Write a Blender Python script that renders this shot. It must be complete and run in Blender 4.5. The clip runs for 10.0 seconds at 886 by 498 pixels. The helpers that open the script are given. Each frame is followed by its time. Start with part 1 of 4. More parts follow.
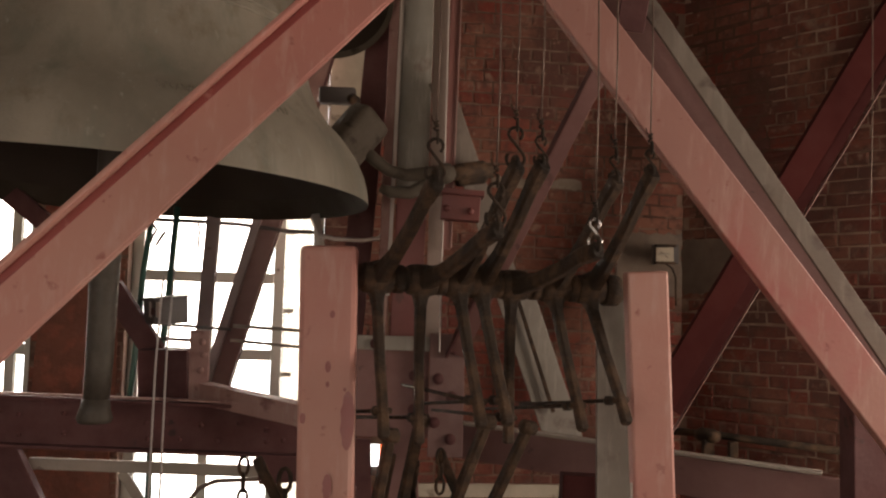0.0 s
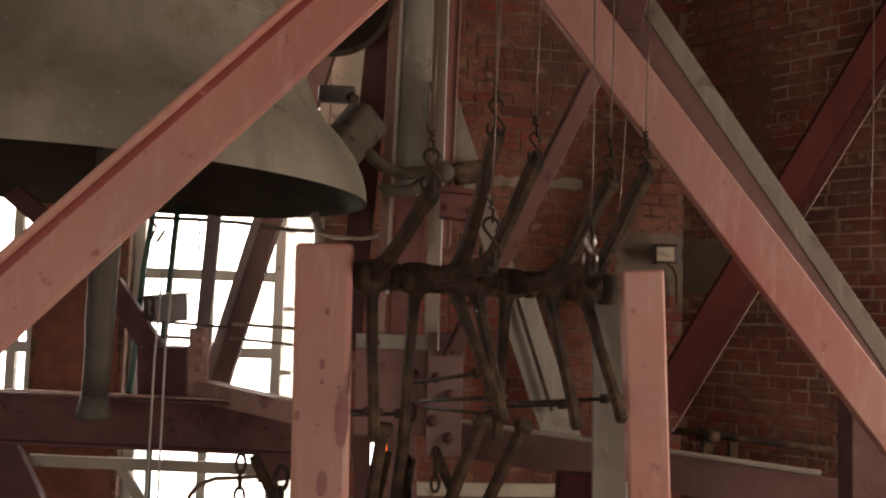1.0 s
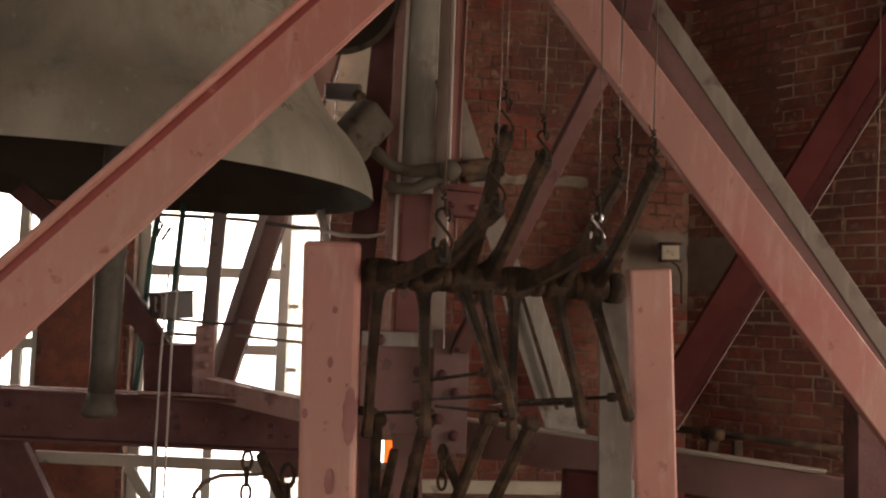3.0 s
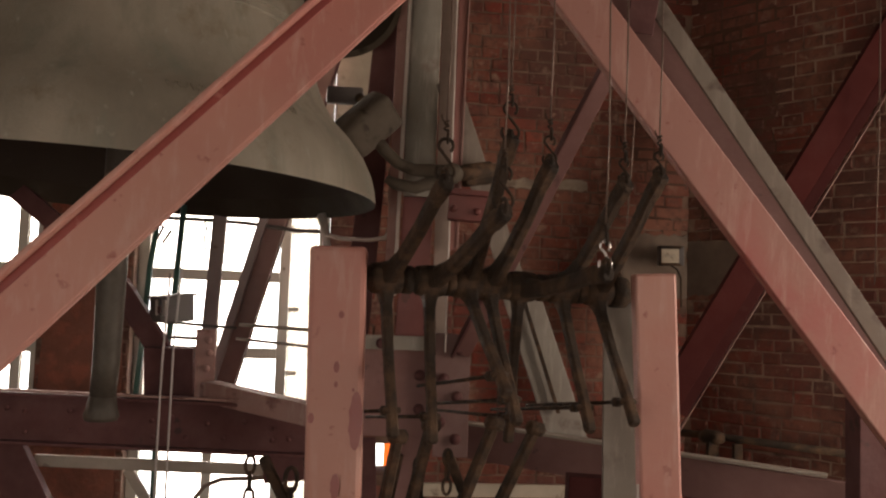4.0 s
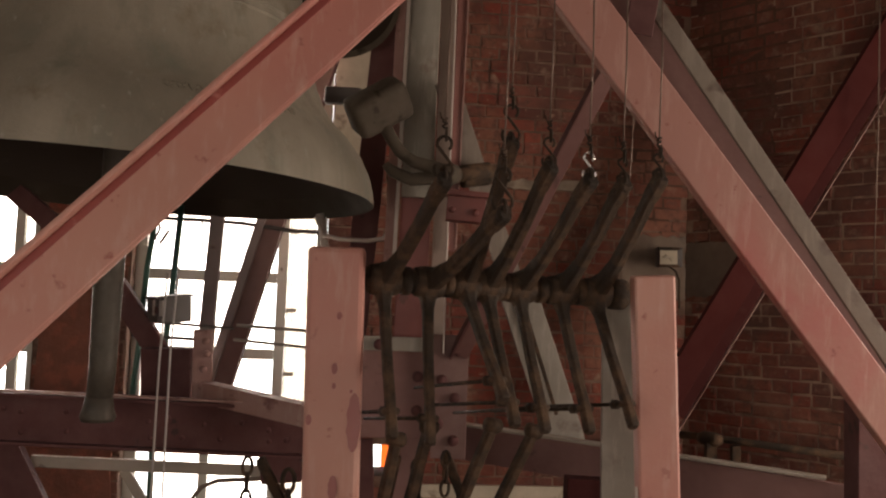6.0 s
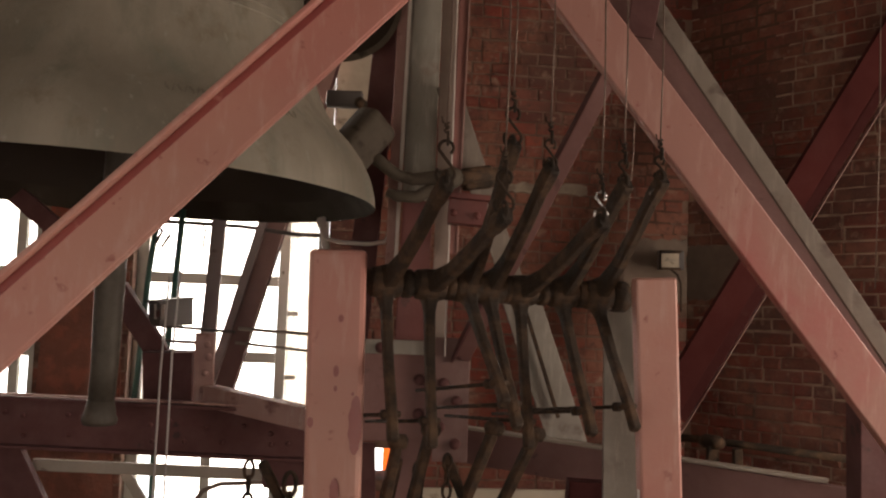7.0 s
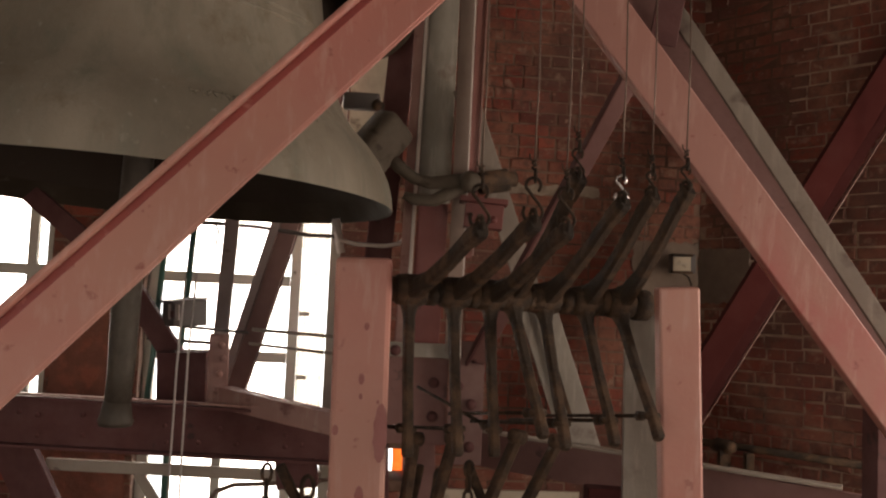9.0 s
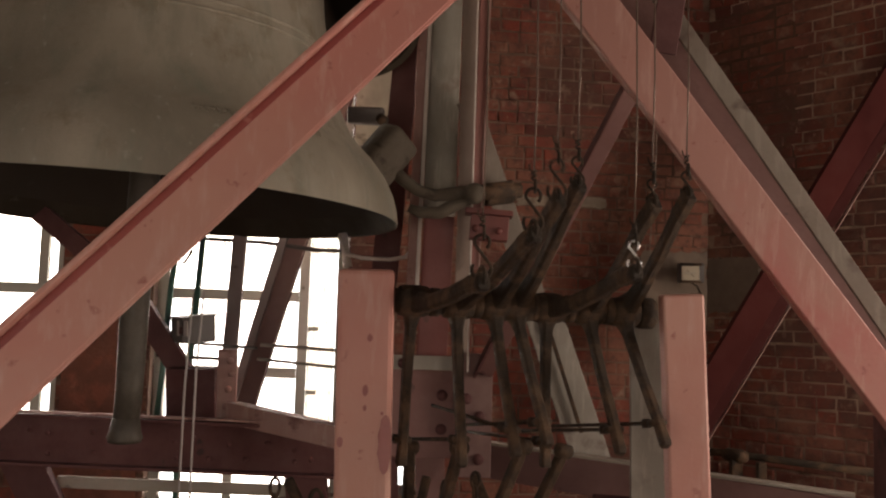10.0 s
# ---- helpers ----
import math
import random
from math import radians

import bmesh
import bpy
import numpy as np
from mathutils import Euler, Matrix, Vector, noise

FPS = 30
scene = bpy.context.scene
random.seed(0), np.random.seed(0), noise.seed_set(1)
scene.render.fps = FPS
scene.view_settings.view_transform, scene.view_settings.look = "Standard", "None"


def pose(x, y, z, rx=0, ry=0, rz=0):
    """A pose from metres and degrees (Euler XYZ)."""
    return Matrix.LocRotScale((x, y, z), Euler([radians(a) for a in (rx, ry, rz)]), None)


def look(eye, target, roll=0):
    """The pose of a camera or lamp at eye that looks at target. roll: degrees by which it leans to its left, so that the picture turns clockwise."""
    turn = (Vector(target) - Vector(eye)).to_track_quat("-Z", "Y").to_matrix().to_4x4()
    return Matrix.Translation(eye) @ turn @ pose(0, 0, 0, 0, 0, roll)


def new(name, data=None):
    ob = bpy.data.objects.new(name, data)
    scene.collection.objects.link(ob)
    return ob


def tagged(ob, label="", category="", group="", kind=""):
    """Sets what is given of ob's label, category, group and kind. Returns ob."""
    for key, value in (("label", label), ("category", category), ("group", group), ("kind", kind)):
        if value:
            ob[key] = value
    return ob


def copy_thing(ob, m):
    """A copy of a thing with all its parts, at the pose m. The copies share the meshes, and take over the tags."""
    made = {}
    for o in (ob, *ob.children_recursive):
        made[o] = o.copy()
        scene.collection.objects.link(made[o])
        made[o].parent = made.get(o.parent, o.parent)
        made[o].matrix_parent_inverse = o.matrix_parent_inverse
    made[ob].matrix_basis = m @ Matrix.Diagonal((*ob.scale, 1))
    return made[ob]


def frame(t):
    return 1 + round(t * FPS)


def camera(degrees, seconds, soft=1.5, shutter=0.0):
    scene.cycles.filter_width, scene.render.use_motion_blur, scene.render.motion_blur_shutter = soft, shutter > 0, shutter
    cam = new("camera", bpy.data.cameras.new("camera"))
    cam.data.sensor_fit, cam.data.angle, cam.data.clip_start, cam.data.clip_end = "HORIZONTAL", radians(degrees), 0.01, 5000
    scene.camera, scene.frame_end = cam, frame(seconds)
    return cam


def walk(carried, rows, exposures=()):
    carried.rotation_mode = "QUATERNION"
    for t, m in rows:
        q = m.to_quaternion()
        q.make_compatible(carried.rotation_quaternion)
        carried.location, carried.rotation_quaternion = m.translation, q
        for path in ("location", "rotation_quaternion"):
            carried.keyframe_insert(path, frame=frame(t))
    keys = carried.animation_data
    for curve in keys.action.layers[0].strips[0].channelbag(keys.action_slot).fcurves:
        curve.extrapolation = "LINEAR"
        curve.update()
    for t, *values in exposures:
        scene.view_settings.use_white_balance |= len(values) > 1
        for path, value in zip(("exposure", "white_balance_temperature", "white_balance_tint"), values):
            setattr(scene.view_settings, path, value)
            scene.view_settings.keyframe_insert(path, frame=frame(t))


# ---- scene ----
cam = camera(49.52, 10.0, soft=2.2, shutter=0.5)
walk(cam, [
    (0, pose(0.0217, 0.0017, 1.5969, 94.353, -1.656, -0.094)),
    (0.5, pose(0.0372, -0.0002, 1.6004, 94.317, -1.765, 0.126)),
    (1, pose(0.0530, 0.0019, 1.5921, 94.344, -1.852, 0.279)),
    (1.5, pose(0.0562, 0.0059, 1.5915, 94.297, -2.048, 0.440)),
    (2, pose(0.0625, 0.0009, 1.5896, 94.219, -2.091, 0.556)),
    (2.5, pose(0.0561, -0.0003, 1.5905, 94.136, -2.034, 0.523)),
    (4, pose(0.0014, -0.0041, 1.6024, 94.271, -2.048, -0.031)),
    (4.5, pose(0.0000, 0.0000, 1.6000, 94.203, -1.995, -0.147)),
    (5, pose(0.0014, 0.0043, 1.5987, 94.273, -2.018, -0.242)),
    (5.5, pose(-0.0022, 0.0056, 1.6058, 94.249, -2.155, -0.262)),
    (7, pose(-0.0014, 0.0048, 1.6004, 94.552, -2.113, -0.094)),
    (7.5, pose(-0.0064, 0.0019, 1.5985, 94.603, -2.130, -0.091)),
    (8, pose(-0.0308, 0.0029, 1.6030, 94.381, -2.278, -0.209)),
    (8.5, pose(-0.0521, -0.0011, 1.6137, 94.333, -2.670, -0.299)),
    (9, pose(-0.0828, 0.0013, 1.6390, 94.144, -2.609, -0.356)),
    (9.5, pose(-0.0741, -0.0018, 1.6456, 94.438, -2.294, 0.071)),
    (10, pose(-0.0492, -0.0022, 1.6248, 95.067, -1.771, 0.555)),
])

# ---- light ----
world = bpy.data.worlds.new("world")
scene.world = world
world.use_nodes = True
sky = world.node_tree.nodes.new("ShaderNodeTexSky")
sky.sky_type, sky.sun_disc = "NISHITA", False
sky.sun_elevation, sky.sun_rotation = radians(35), radians(200)
world.node_tree.links.new(sky.outputs[0], world.node_tree.nodes["Background"].inputs[0])
world.node_tree.nodes["Background"].inputs[1].default_value = 0.1
sun = new("sun", bpy.data.lights.new("sun", "SUN"))
sun.data.energy, sun.data.angle, sun.data.color = 1.0, radians(12), (1.0, 0.95, 0.88)
sun.matrix_world = look((-6, -14, 14), (0, 0, 0))
scene.view_settings.exposure = 0.0


def window_light(eye, target, sx, sy, watts, color=(1.0, 0.822, 0.684)):
    """Daylight that falls in through an opening of the tower."""
    ob = new("window_light", bpy.data.lights.new("window_light", "AREA"))
    ob.data.shape, ob.data.size, ob.data.size_y, ob.data.energy, ob.data.color = "RECTANGLE", sx, sy, watts, color
    ob.matrix_world = look(eye, target)
    return ob


window_light((-1.6, -2.42, 1.35), (-0.6, 2, 1.3), 1.3, 1.7, 39)
window_light((1.9, -2.42, 1.25), (1.0, 2, 1.0), 1.3, 1.6, 24)
window_light((-3.70, 0.2, 1.7), (0, 0.2, 1.5), 1.4, 2.2, 9)
# the opening in the right-hand wall, beside the camera
window_light((3.34, 2.52, 1.75), (-1.2, 2.4, 1.75), 1.0, 2.0, 103)
# daylight of the two tall windows, just outside their panes
window_light((-1.06, 5.0, 1.95), (-1.0, 2.0, 1.3), 0.90, 3.0, 48)
window_light((-2.38, 4.85, 1.95), (-2.3, 2.0, 1.3), 0.85, 3.0, 44)


# ---- materials ----
def material(name, build):
    m = bpy.data.materials.new(name)
    m.use_nodes = True
    nt = m.node_tree
    build(nt, nt.nodes["Principled BSDF"])
    return m


def coords(nt, scale):
    tc = nt.nodes.new("ShaderNodeTexCoord")
    mp = nt.nodes.new("ShaderNodeMapping")
    mp.inputs["Scale"].default_value = (scale, scale, scale) if not isinstance(scale, tuple) else scale
    nt.links.new(tc.outputs["Object"], mp.inputs[0])
    return mp.outputs[0]


def noise_fac(nt, scale, detail=4, rough=0.6, lo=0.4, hi=0.6):
    n = nt.nodes.new("ShaderNodeTexNoise")
    n.inputs["Scale"].default_value = 1.0
    n.inputs["Detail"].default_value, n.inputs["Roughness"].default_value = detail, rough
    nt.links.new(coords(nt, scale), n.inputs["Vector"])
    r = nt.nodes.new("ShaderNodeMapRange")
    r.inputs[1].default_value, r.inputs[2].default_value = lo, hi
    nt.links.new(n.outputs[0], r.inputs[0])
    return r.outputs[0]


def mix(nt, fac, a, b):
    m = nt.nodes.new("ShaderNodeMix")
    m.data_type = "RGBA"
    nt.links.new(fac, m.inputs[0])
    for sock, v in ((m.inputs[6], a), (m.inputs[7], b)):
        if isinstance(v, tuple):
            sock.default_value = (*v, 1)
        else:
            nt.links.new(v, sock)
    return m.outputs[2]


def bump(nt, p, fac, strength, dist=0.003):
    b = nt.nodes.new("ShaderNodeBump")
    b.inputs["Strength"].default_value, b.inputs["Distance"].default_value = strength, dist
    nt.links.new(fac, b.inputs["Height"])
    nt.links.new(b.outputs[0], p.inputs["Normal"])


def worn(name, base, second, stain, rough=0.55, metal=0.0, big=3.0, chips=(0.66, 0.70), fine=60.0, rel=0.25, chip_scale=9.0, span=(0.35, 0.65), dust=None):
    """Painted or cast surface: two tones at large scale, stains or chips with their own shape, fine relief."""
    def build(nt, p):
        c = mix(nt, noise_fac(nt, big, 5, 0.6, *span), base, second)
        if dust:
            c = mix(nt, noise_fac(nt, (26, 26, 3.5), 5, 0.65, 0.52, 0.74), c, dust)
        c = mix(nt, noise_fac(nt, chip_scale, 6, 0.55, *chips), c, stain)
        nt.links.new(c, p.inputs["Base Color"])
        r = nt.nodes.new("ShaderNodeMapRange")
        r.inputs[3].default_value, r.inputs[4].default_value = rough - 0.12, rough + 0.15
        nt.links.new(noise_fac(nt, big * 4, 4, 0.6, 0.3, 0.7), r.inputs[0])
        nt.links.new(r.outputs[0], p.inputs["Roughness"])
        p.inputs["Metallic"].default_value = metal
        bump(nt, p, noise_fac(nt, fine, 4, 0.6, 0.2, 0.8), rel)
    return material(name, build)


PINK = worn("pink_paint", (0.475, 0.247, 0.20), (0.455, 0.198, 0.165), (0.32, 0.115, 0.098), 0.5, 0.0, 1.7, (0.64, 0.73), 70, 0.12, 23, (0.45, 0.66), (0.52, 0.32, 0.27))
PINK_OLD = worn("old_pink_paint", (0.34, 0.20, 0.175), (0.28, 0.15, 0.13), (0.17, 0.075, 0.065), 0.6, 0.0, 3.0, (0.58, 0.66), 60, 0.25, 9.0, (0.4, 0.6), (0.42, 0.30, 0.26))
MAROON = worn("maroon_paint", (0.098, 0.033, 0.031), (0.075, 0.027, 0.026), (0.05, 0.022, 0.019), 0.75)
RED = worn("red_oxide_paint", (0.16, 0.044, 0.037), (0.125, 0.036, 0.032), (0.09, 0.03, 0.024), 0.5)
GREY = worn("grey_paint", (0.27, 0.245, 0.21), (0.215, 0.188, 0.158), (0.15, 0.108, 0.09), 0.6, 0.0, 2.4, (0.58, 0.68), 60, 0.25, 7.0, (0.4, 0.6), (0.38, 0.34, 0.29))
REDPATCH = worn("red_spill", (0.30, 0.10, 0.092), (0.26, 0.08, 0.075), (0.24, 0.06, 0.055), 0.45)
LIPSHADE = worn("lip_shadow_red", (0.27, 0.065, 0.055), (0.22, 0.05, 0.045), (0.36, 0.14, 0.12), 0.5)
DULLRED = worn("dull_red_paint", (0.24, 0.10, 0.085), (0.20, 0.08, 0.07), (0.13, 0.05, 0.045), 0.55)
CREAM = worn("cream_enamel", (0.50, 0.42, 0.31), (0.42, 0.35, 0.26), (0.25, 0.2, 0.14), 0.4)
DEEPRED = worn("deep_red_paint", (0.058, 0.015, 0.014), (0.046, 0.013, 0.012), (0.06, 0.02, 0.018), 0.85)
# The deep red again, brightened to paint in light on the beam's flange.
DEEPRED_LIT = worn("lit_deep_red_paint", (0.066, 0.015, 0.013), (0.052, 0.013, 0.012), (0.06, 0.018, 0.016), 0.85)
PALE = worn("pale_paint", (0.62, 0.57, 0.52), (0.52, 0.46, 0.42), (0.3, 0.2, 0.17), 0.5)
IRON = worn("greasy_iron", (0.026, 0.019, 0.014), (0.050, 0.033, 0.022), (0.105, 0.062, 0.037), 0.8, 0.0, 11, (0.47, 0.68), 110, 1.0, 15, (0.4, 0.6))
STEEL = worn("bright_steel", (0.62, 0.60, 0.58), (0.5, 0.48, 0.46), (0.35, 0.3, 0.26), 0.28, 1.0, 30)
WIRE = worn("wire_steel", (0.17, 0.12, 0.095), (0.14, 0.10, 0.08), (0.18, 0.12, 0.09), 0.4, 0.6, 30)
WIREGREY = worn("pale_wire", (0.42, 0.38, 0.36), (0.38, 0.34, 0.32), (0.34, 0.3, 0.28), 0.45)
DULLSTONE = worn("dull_stone", (0.30, 0.25, 0.19), (0.22, 0.17, 0.13), (0.14, 0.10, 0.075), 0.9, 0, 8, (0.5, 0.64))
CONCRETE = worn("render_patch", (0.20, 0.15, 0.115), (0.15, 0.11, 0.085), (0.09, 0.07, 0.06), 0.9, 0, 5, (0.58, 0.7), 50, 0.6, 4)
GRIME = worn("grimy_brick_skin", (0.20, 0.078, 0.052), (0.16, 0.065, 0.045), (0.24, 0.085, 0.055), 0.95, 0, 7, (0.5, 0.62), 60, 0.8, 12)
BROWN_SKIN = worn("dark_brown_render", (0.112, 0.058, 0.039), (0.088, 0.045, 0.031), (0.13, 0.055, 0.037), 0.95, 0, 5, (0.5, 0.62), 60, 0.8, 12)
STONE = worn("cream_stone", (0.48, 0.42, 0.33), (0.38, 0.33, 0.26), (0.2, 0.16, 0.12), 0.85, 0, 6, (0.6, 0.7), 50, 0.5)
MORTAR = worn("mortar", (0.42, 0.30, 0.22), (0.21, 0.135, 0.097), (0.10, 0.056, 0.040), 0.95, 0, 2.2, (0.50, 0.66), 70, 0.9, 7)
# The back wall's mortar, darker than that of the other walls.
DARK_MORTAR = worn("dark_mortar", (0.21, 0.138, 0.10), (0.145, 0.086, 0.061), (0.07, 0.036, 0.026), 0.95, 0, 2.2, (0.48, 0.66), 70, 0.9, 7)
FLOOR = worn("floor_boards", (0.16, 0.12, 0.09), (0.12, 0.09, 0.07), (0.08, 0.06, 0.05), 0.8, 0, 3)
CEIL = worn("ceiling_paint", (0.13, 0.10, 0.085), (0.10, 0.08, 0.07), (0.07, 0.05, 0.045), 0.9, 0, 3)
MAUVE = worn("dull_mauve_paint", (0.21, 0.108, 0.098), (0.17, 0.086, 0.078), (0.11, 0.06, 0.055), 0.72)
# Inside of the bells: far darker than their outer bronze.
INNER_BRONZE = worn("dark_inner_bronze", (0.036, 0.027, 0.022), (0.044, 0.034, 0.027), (0.052, 0.041, 0.032), 0.9)
INNER_BRONZE.node_tree.nodes["Principled BSDF"].inputs["Specular IOR Level"].default_value = 0.05
IRON.node_tree.nodes["Principled BSDF"].inputs["Specular IOR Level"].default_value = 0.22
for m in (DEEPRED, DEEPRED_LIT):
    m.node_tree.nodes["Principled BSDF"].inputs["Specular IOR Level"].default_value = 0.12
PALEGREY = worn("pale_grey_paint", (0.285, 0.265, 0.225), (0.235, 0.215, 0.18), (0.20, 0.15, 0.125), 0.6, 0.0, 2.4, (0.60, 0.70), 60, 0.25, 7.0, (0.4, 0.6), (0.44, 0.40, 0.34))
DIAGONAL = worn("dull_oxide_paint", (0.155, 0.072, 0.063), (0.125, 0.056, 0.050), (0.08, 0.036, 0.032), 0.72)
# Lightened maroon and mauve: window flare put into the strut's and upright's colours.
STRUT = worn("flare_lifted_maroon", (0.235, 0.135, 0.122), (0.19, 0.105, 0.096), (0.12, 0.06, 0.052), 0.7)
COOLGREY = worn("cool_mauve_paint", (0.33, 0.26, 0.255), (0.27, 0.205, 0.20), (0.16, 0.10, 0.095), 0.65)
DUSTY = worn("dusty_pink_grey_paint", (0.30, 0.235, 0.195), (0.24, 0.175, 0.148), (0.15, 0.09, 0.075), 0.65, 0.0, 3.0, (0.58, 0.68), 60, 0.25, 8.0)
PLATE = worn("dull_plate_paint", (0.20, 0.120, 0.108), (0.155, 0.085, 0.078), (0.10, 0.05, 0.045), 0.7, 0.0, 5.0)
REDPINK = worn("reddened_pink_paint", (0.345, 0.166, 0.135), (0.355, 0.100, 0.091), (0.25, 0.08, 0.07), 0.55, 0.0, 1.3, (0.66, 0.73), 70, 0.12, 26, (0.46, 0.60), (0.43, 0.25, 0.21))
# Great bell's lip: dark brown, close in tone to the inside.
LIPBRONZE = worn("dark_lip_bronze", (0.048, 0.037, 0.027), (0.036, 0.028, 0.021), (0.062, 0.048, 0.035), 0.85)
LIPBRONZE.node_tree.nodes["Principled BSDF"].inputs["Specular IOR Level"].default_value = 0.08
CLAPPER = worn("clapper_iron", (0.085, 0.072, 0.056), (0.07, 0.058, 0.046), (0.06, 0.048, 0.038), 0.6, 0.1, 8)
LETTER = worn("letter_bronze", (0.22, 0.195, 0.15), (0.19, 0.168, 0.13), (0.16, 0.14, 0.11), 0.6)
HAMMER = worn("hammer_iron", (0.115, 0.096, 0.074), (0.088, 0.072, 0.056), (0.055, 0.042, 0.032), 0.75, 0.0, 6, (0.58, 0.66), 70, 0.5, 14)
HAMMER.node_tree.nodes["Principled BSDF"].inputs["Specular IOR Level"].default_value = 0.15
GREYBROWN = worn("brown_grey_paint", (0.225, 0.190, 0.155), (0.185, 0.148, 0.120), (0.12, 0.085, 0.07), 0.7, 0.0, 2.4, (0.58, 0.68), 60, 0.25, 7.0, (0.4, 0.6), (0.29, 0.25, 0.21))
GREEN = worn("green_pipe", (0.05, 0.13, 0.10), (0.045, 0.10, 0.08), (0.06, 0.06, 0.05), 0.4)
BOXGREY = worn("box_grey", (0.10, 0.085, 0.08), (0.085, 0.07, 0.065), (0.06, 0.04, 0.04), 0.5)
RAIL = worn("rail_paint", (0.34, 0.30, 0.25), (0.28, 0.24, 0.20), (0.17, 0.13, 0.11), 0.6)
FRAME = worn("window_frame_paint", (0.55, 0.53, 0.47), (0.46, 0.44, 0.39), (0.2, 0.17, 0.14), 0.6)


def bronze(nt, p):
    c = mix(nt, noise_fac(nt, (2.0, 2.0, 0.7), 6, 0.65, 0.35, 0.65), (0.205, 0.183, 0.143), (0.34, 0.302, 0.24))
    c = mix(nt, noise_fac(nt, (9, 9, 1.2), 5, 0.6, 0.52, 0.72), c, (0.21, 0.207, 0.165))
    c = mix(nt, noise_fac(nt, 14, 6, 0.6, 0.64, 0.74), c, (0.34, 0.32, 0.26))
    c = mix(nt, noise_fac(nt, 5, 7, 0.7, 0.54, 0.72), c, (0.20, 0.165, 0.115))
    c = mix(nt, noise_fac(nt, (30, 30, 2.5), 4, 0.6, 0.64, 0.74), c, (0.35, 0.335, 0.275))
    nt.links.new(c, p.inputs["Base Color"])
    p.inputs["Metallic"].default_value, p.inputs["Roughness"].default_value = 0.15, 0.55
    bump(nt, p, noise_fac(nt, 34, 8, 0.7, 0.2, 0.8), 0.55, 0.004)


BRONZE = material("bell_bronze", bronze)


def place_noise(nt, scale, detail, lo, hi):
    """Noise laid over the whole place, so that alike pieces differ."""
    geo = nt.nodes.new("ShaderNodeNewGeometry")
    n = nt.nodes.new("ShaderNodeTexNoise")
    n.inputs["Scale"].default_value, n.inputs["Detail"].default_value, n.inputs["Roughness"].default_value = scale, detail, 0.62
    nt.links.new(geo.outputs["Position"], n.inputs["Vector"])
    r = nt.nodes.new("ShaderNodeMapRange")
    r.inputs[1].default_value, r.inputs[2].default_value = lo, hi
    nt.links.new(n.outputs[0], r.inputs[0])
    return r.outputs[0]


def brick_mat(nt, p):
    info = nt.nodes.new("ShaderNodeObjectInfo")
    ramp = nt.nodes.new("ShaderNodeValToRGB")
    e = ramp.color_ramp.elements
    e[0].position, e[0].color = 0.0, (0.105, 0.030, 0.021, 1)
    e[1].position, e[1].color = 1.0, (0.255, 0.051, 0.030, 1)
    for pos, col in ((0.25, (0.155, 0.036, 0.024, 1)), (0.6, (0.21, 0.043, 0.026, 1)), (0.85, (0.20, 0.07, 0.05, 1)), (0.93, (0.13, 0.045, 0.038, 1))):
        e.new(pos).color = col
    nt.links.new(info.outputs["Random"], ramp.inputs[0])
    c = mix(nt, place_noise(nt, 1.1, 5, 0.46, 0.58), ramp.outputs[0], (0.10, 0.043, 0.031))
    c = mix(nt, place_noise(nt, 2.7, 5, 0.46, 0.62), c, (0.215, 0.09, 0.058))
    c = mix(nt, place_noise(nt, 9, 7, 0.56, 0.71), c, (0.27, 0.175, 0.125))
    c = mix(nt, place_noise(nt, 22, 6, 0.48, 0.70), c, (0.11, 0.05, 0.038))
    c = mix(nt, place_noise(nt, 24, 6, 0.62, 0.74), c, (0.30, 0.19, 0.135))
    nt.links.new(c, p.inputs["Base Color"])
    p.inputs["Roughness"].default_value = 0.9
    bump(nt, p, place_noise(nt, 60, 6, 0.2, 0.8), 0.9, 0.005)


BRICK = material("red_brick", brick_mat)


def brick_rest(nt, p):
    """The same brick for the joined rest, varied island by island."""
    brick_mat(nt, p)
    info = next(n for n in nt.nodes if n.bl_idname == "ShaderNodeObjectInfo")
    geo = nt.nodes.new("ShaderNodeNewGeometry")
    to = info.outputs["Random"].links[0].to_socket
    nt.links.new(geo.outputs["Random Per Island"], to)


BRICK_REST = material("red_brick_facing", brick_rest)


def glass_mat(nt, p):
    p.inputs["Transmission Weight"].default_value = 1.0
    p.inputs["Roughness"].default_value = 0.02
    p.inputs["IOR"].default_value = 1.1


GLASS = material("window_glass", glass_mat)


def sky_glow(nt, p):
    p.inputs["Base Color"].default_value = (0.8, 0.8, 0.8, 1)
    p.inputs["Emission Color"].default_value = (1.0, 0.985, 0.95, 1)
    p.inputs["Emission Strength"].default_value = 3.2


SKYGLOW = material("overcast_sky", sky_glow)


# ---- building blocks ----
V = Vector


def part(name, bm, mat, parent=None, label="", smooth=False):
    me = bpy.data.meshes.new(name)
    bmesh.ops.recalc_face_normals(bm, faces=bm.faces)
    bm.to_mesh(me)
    bm.free()
    me.materials.append(mat)
    if smooth:
        for f in me.polygons:
            f.use_smooth = True
    ob = new(name, me)
    if parent is not None:
        ob.parent = parent
    if label:
        ob["label"] = label
    return ob


def thing(name, at, label, category, group="", kind=""):
    ob = new(name)
    ob.location = at
    ob.empty_display_size = 0.1
    return tagged(ob, label, category, group, kind)


def basis(p0, p1, side):
    """Axes of a bar from p0 to p1: its width axis near side, its depth axis, its length axis."""
    z = (V(p1) - V(p0)).normalized()
    x = V(side)
    x = (x - z * x.dot(z)).normalized()
    return x, z.cross(x), z


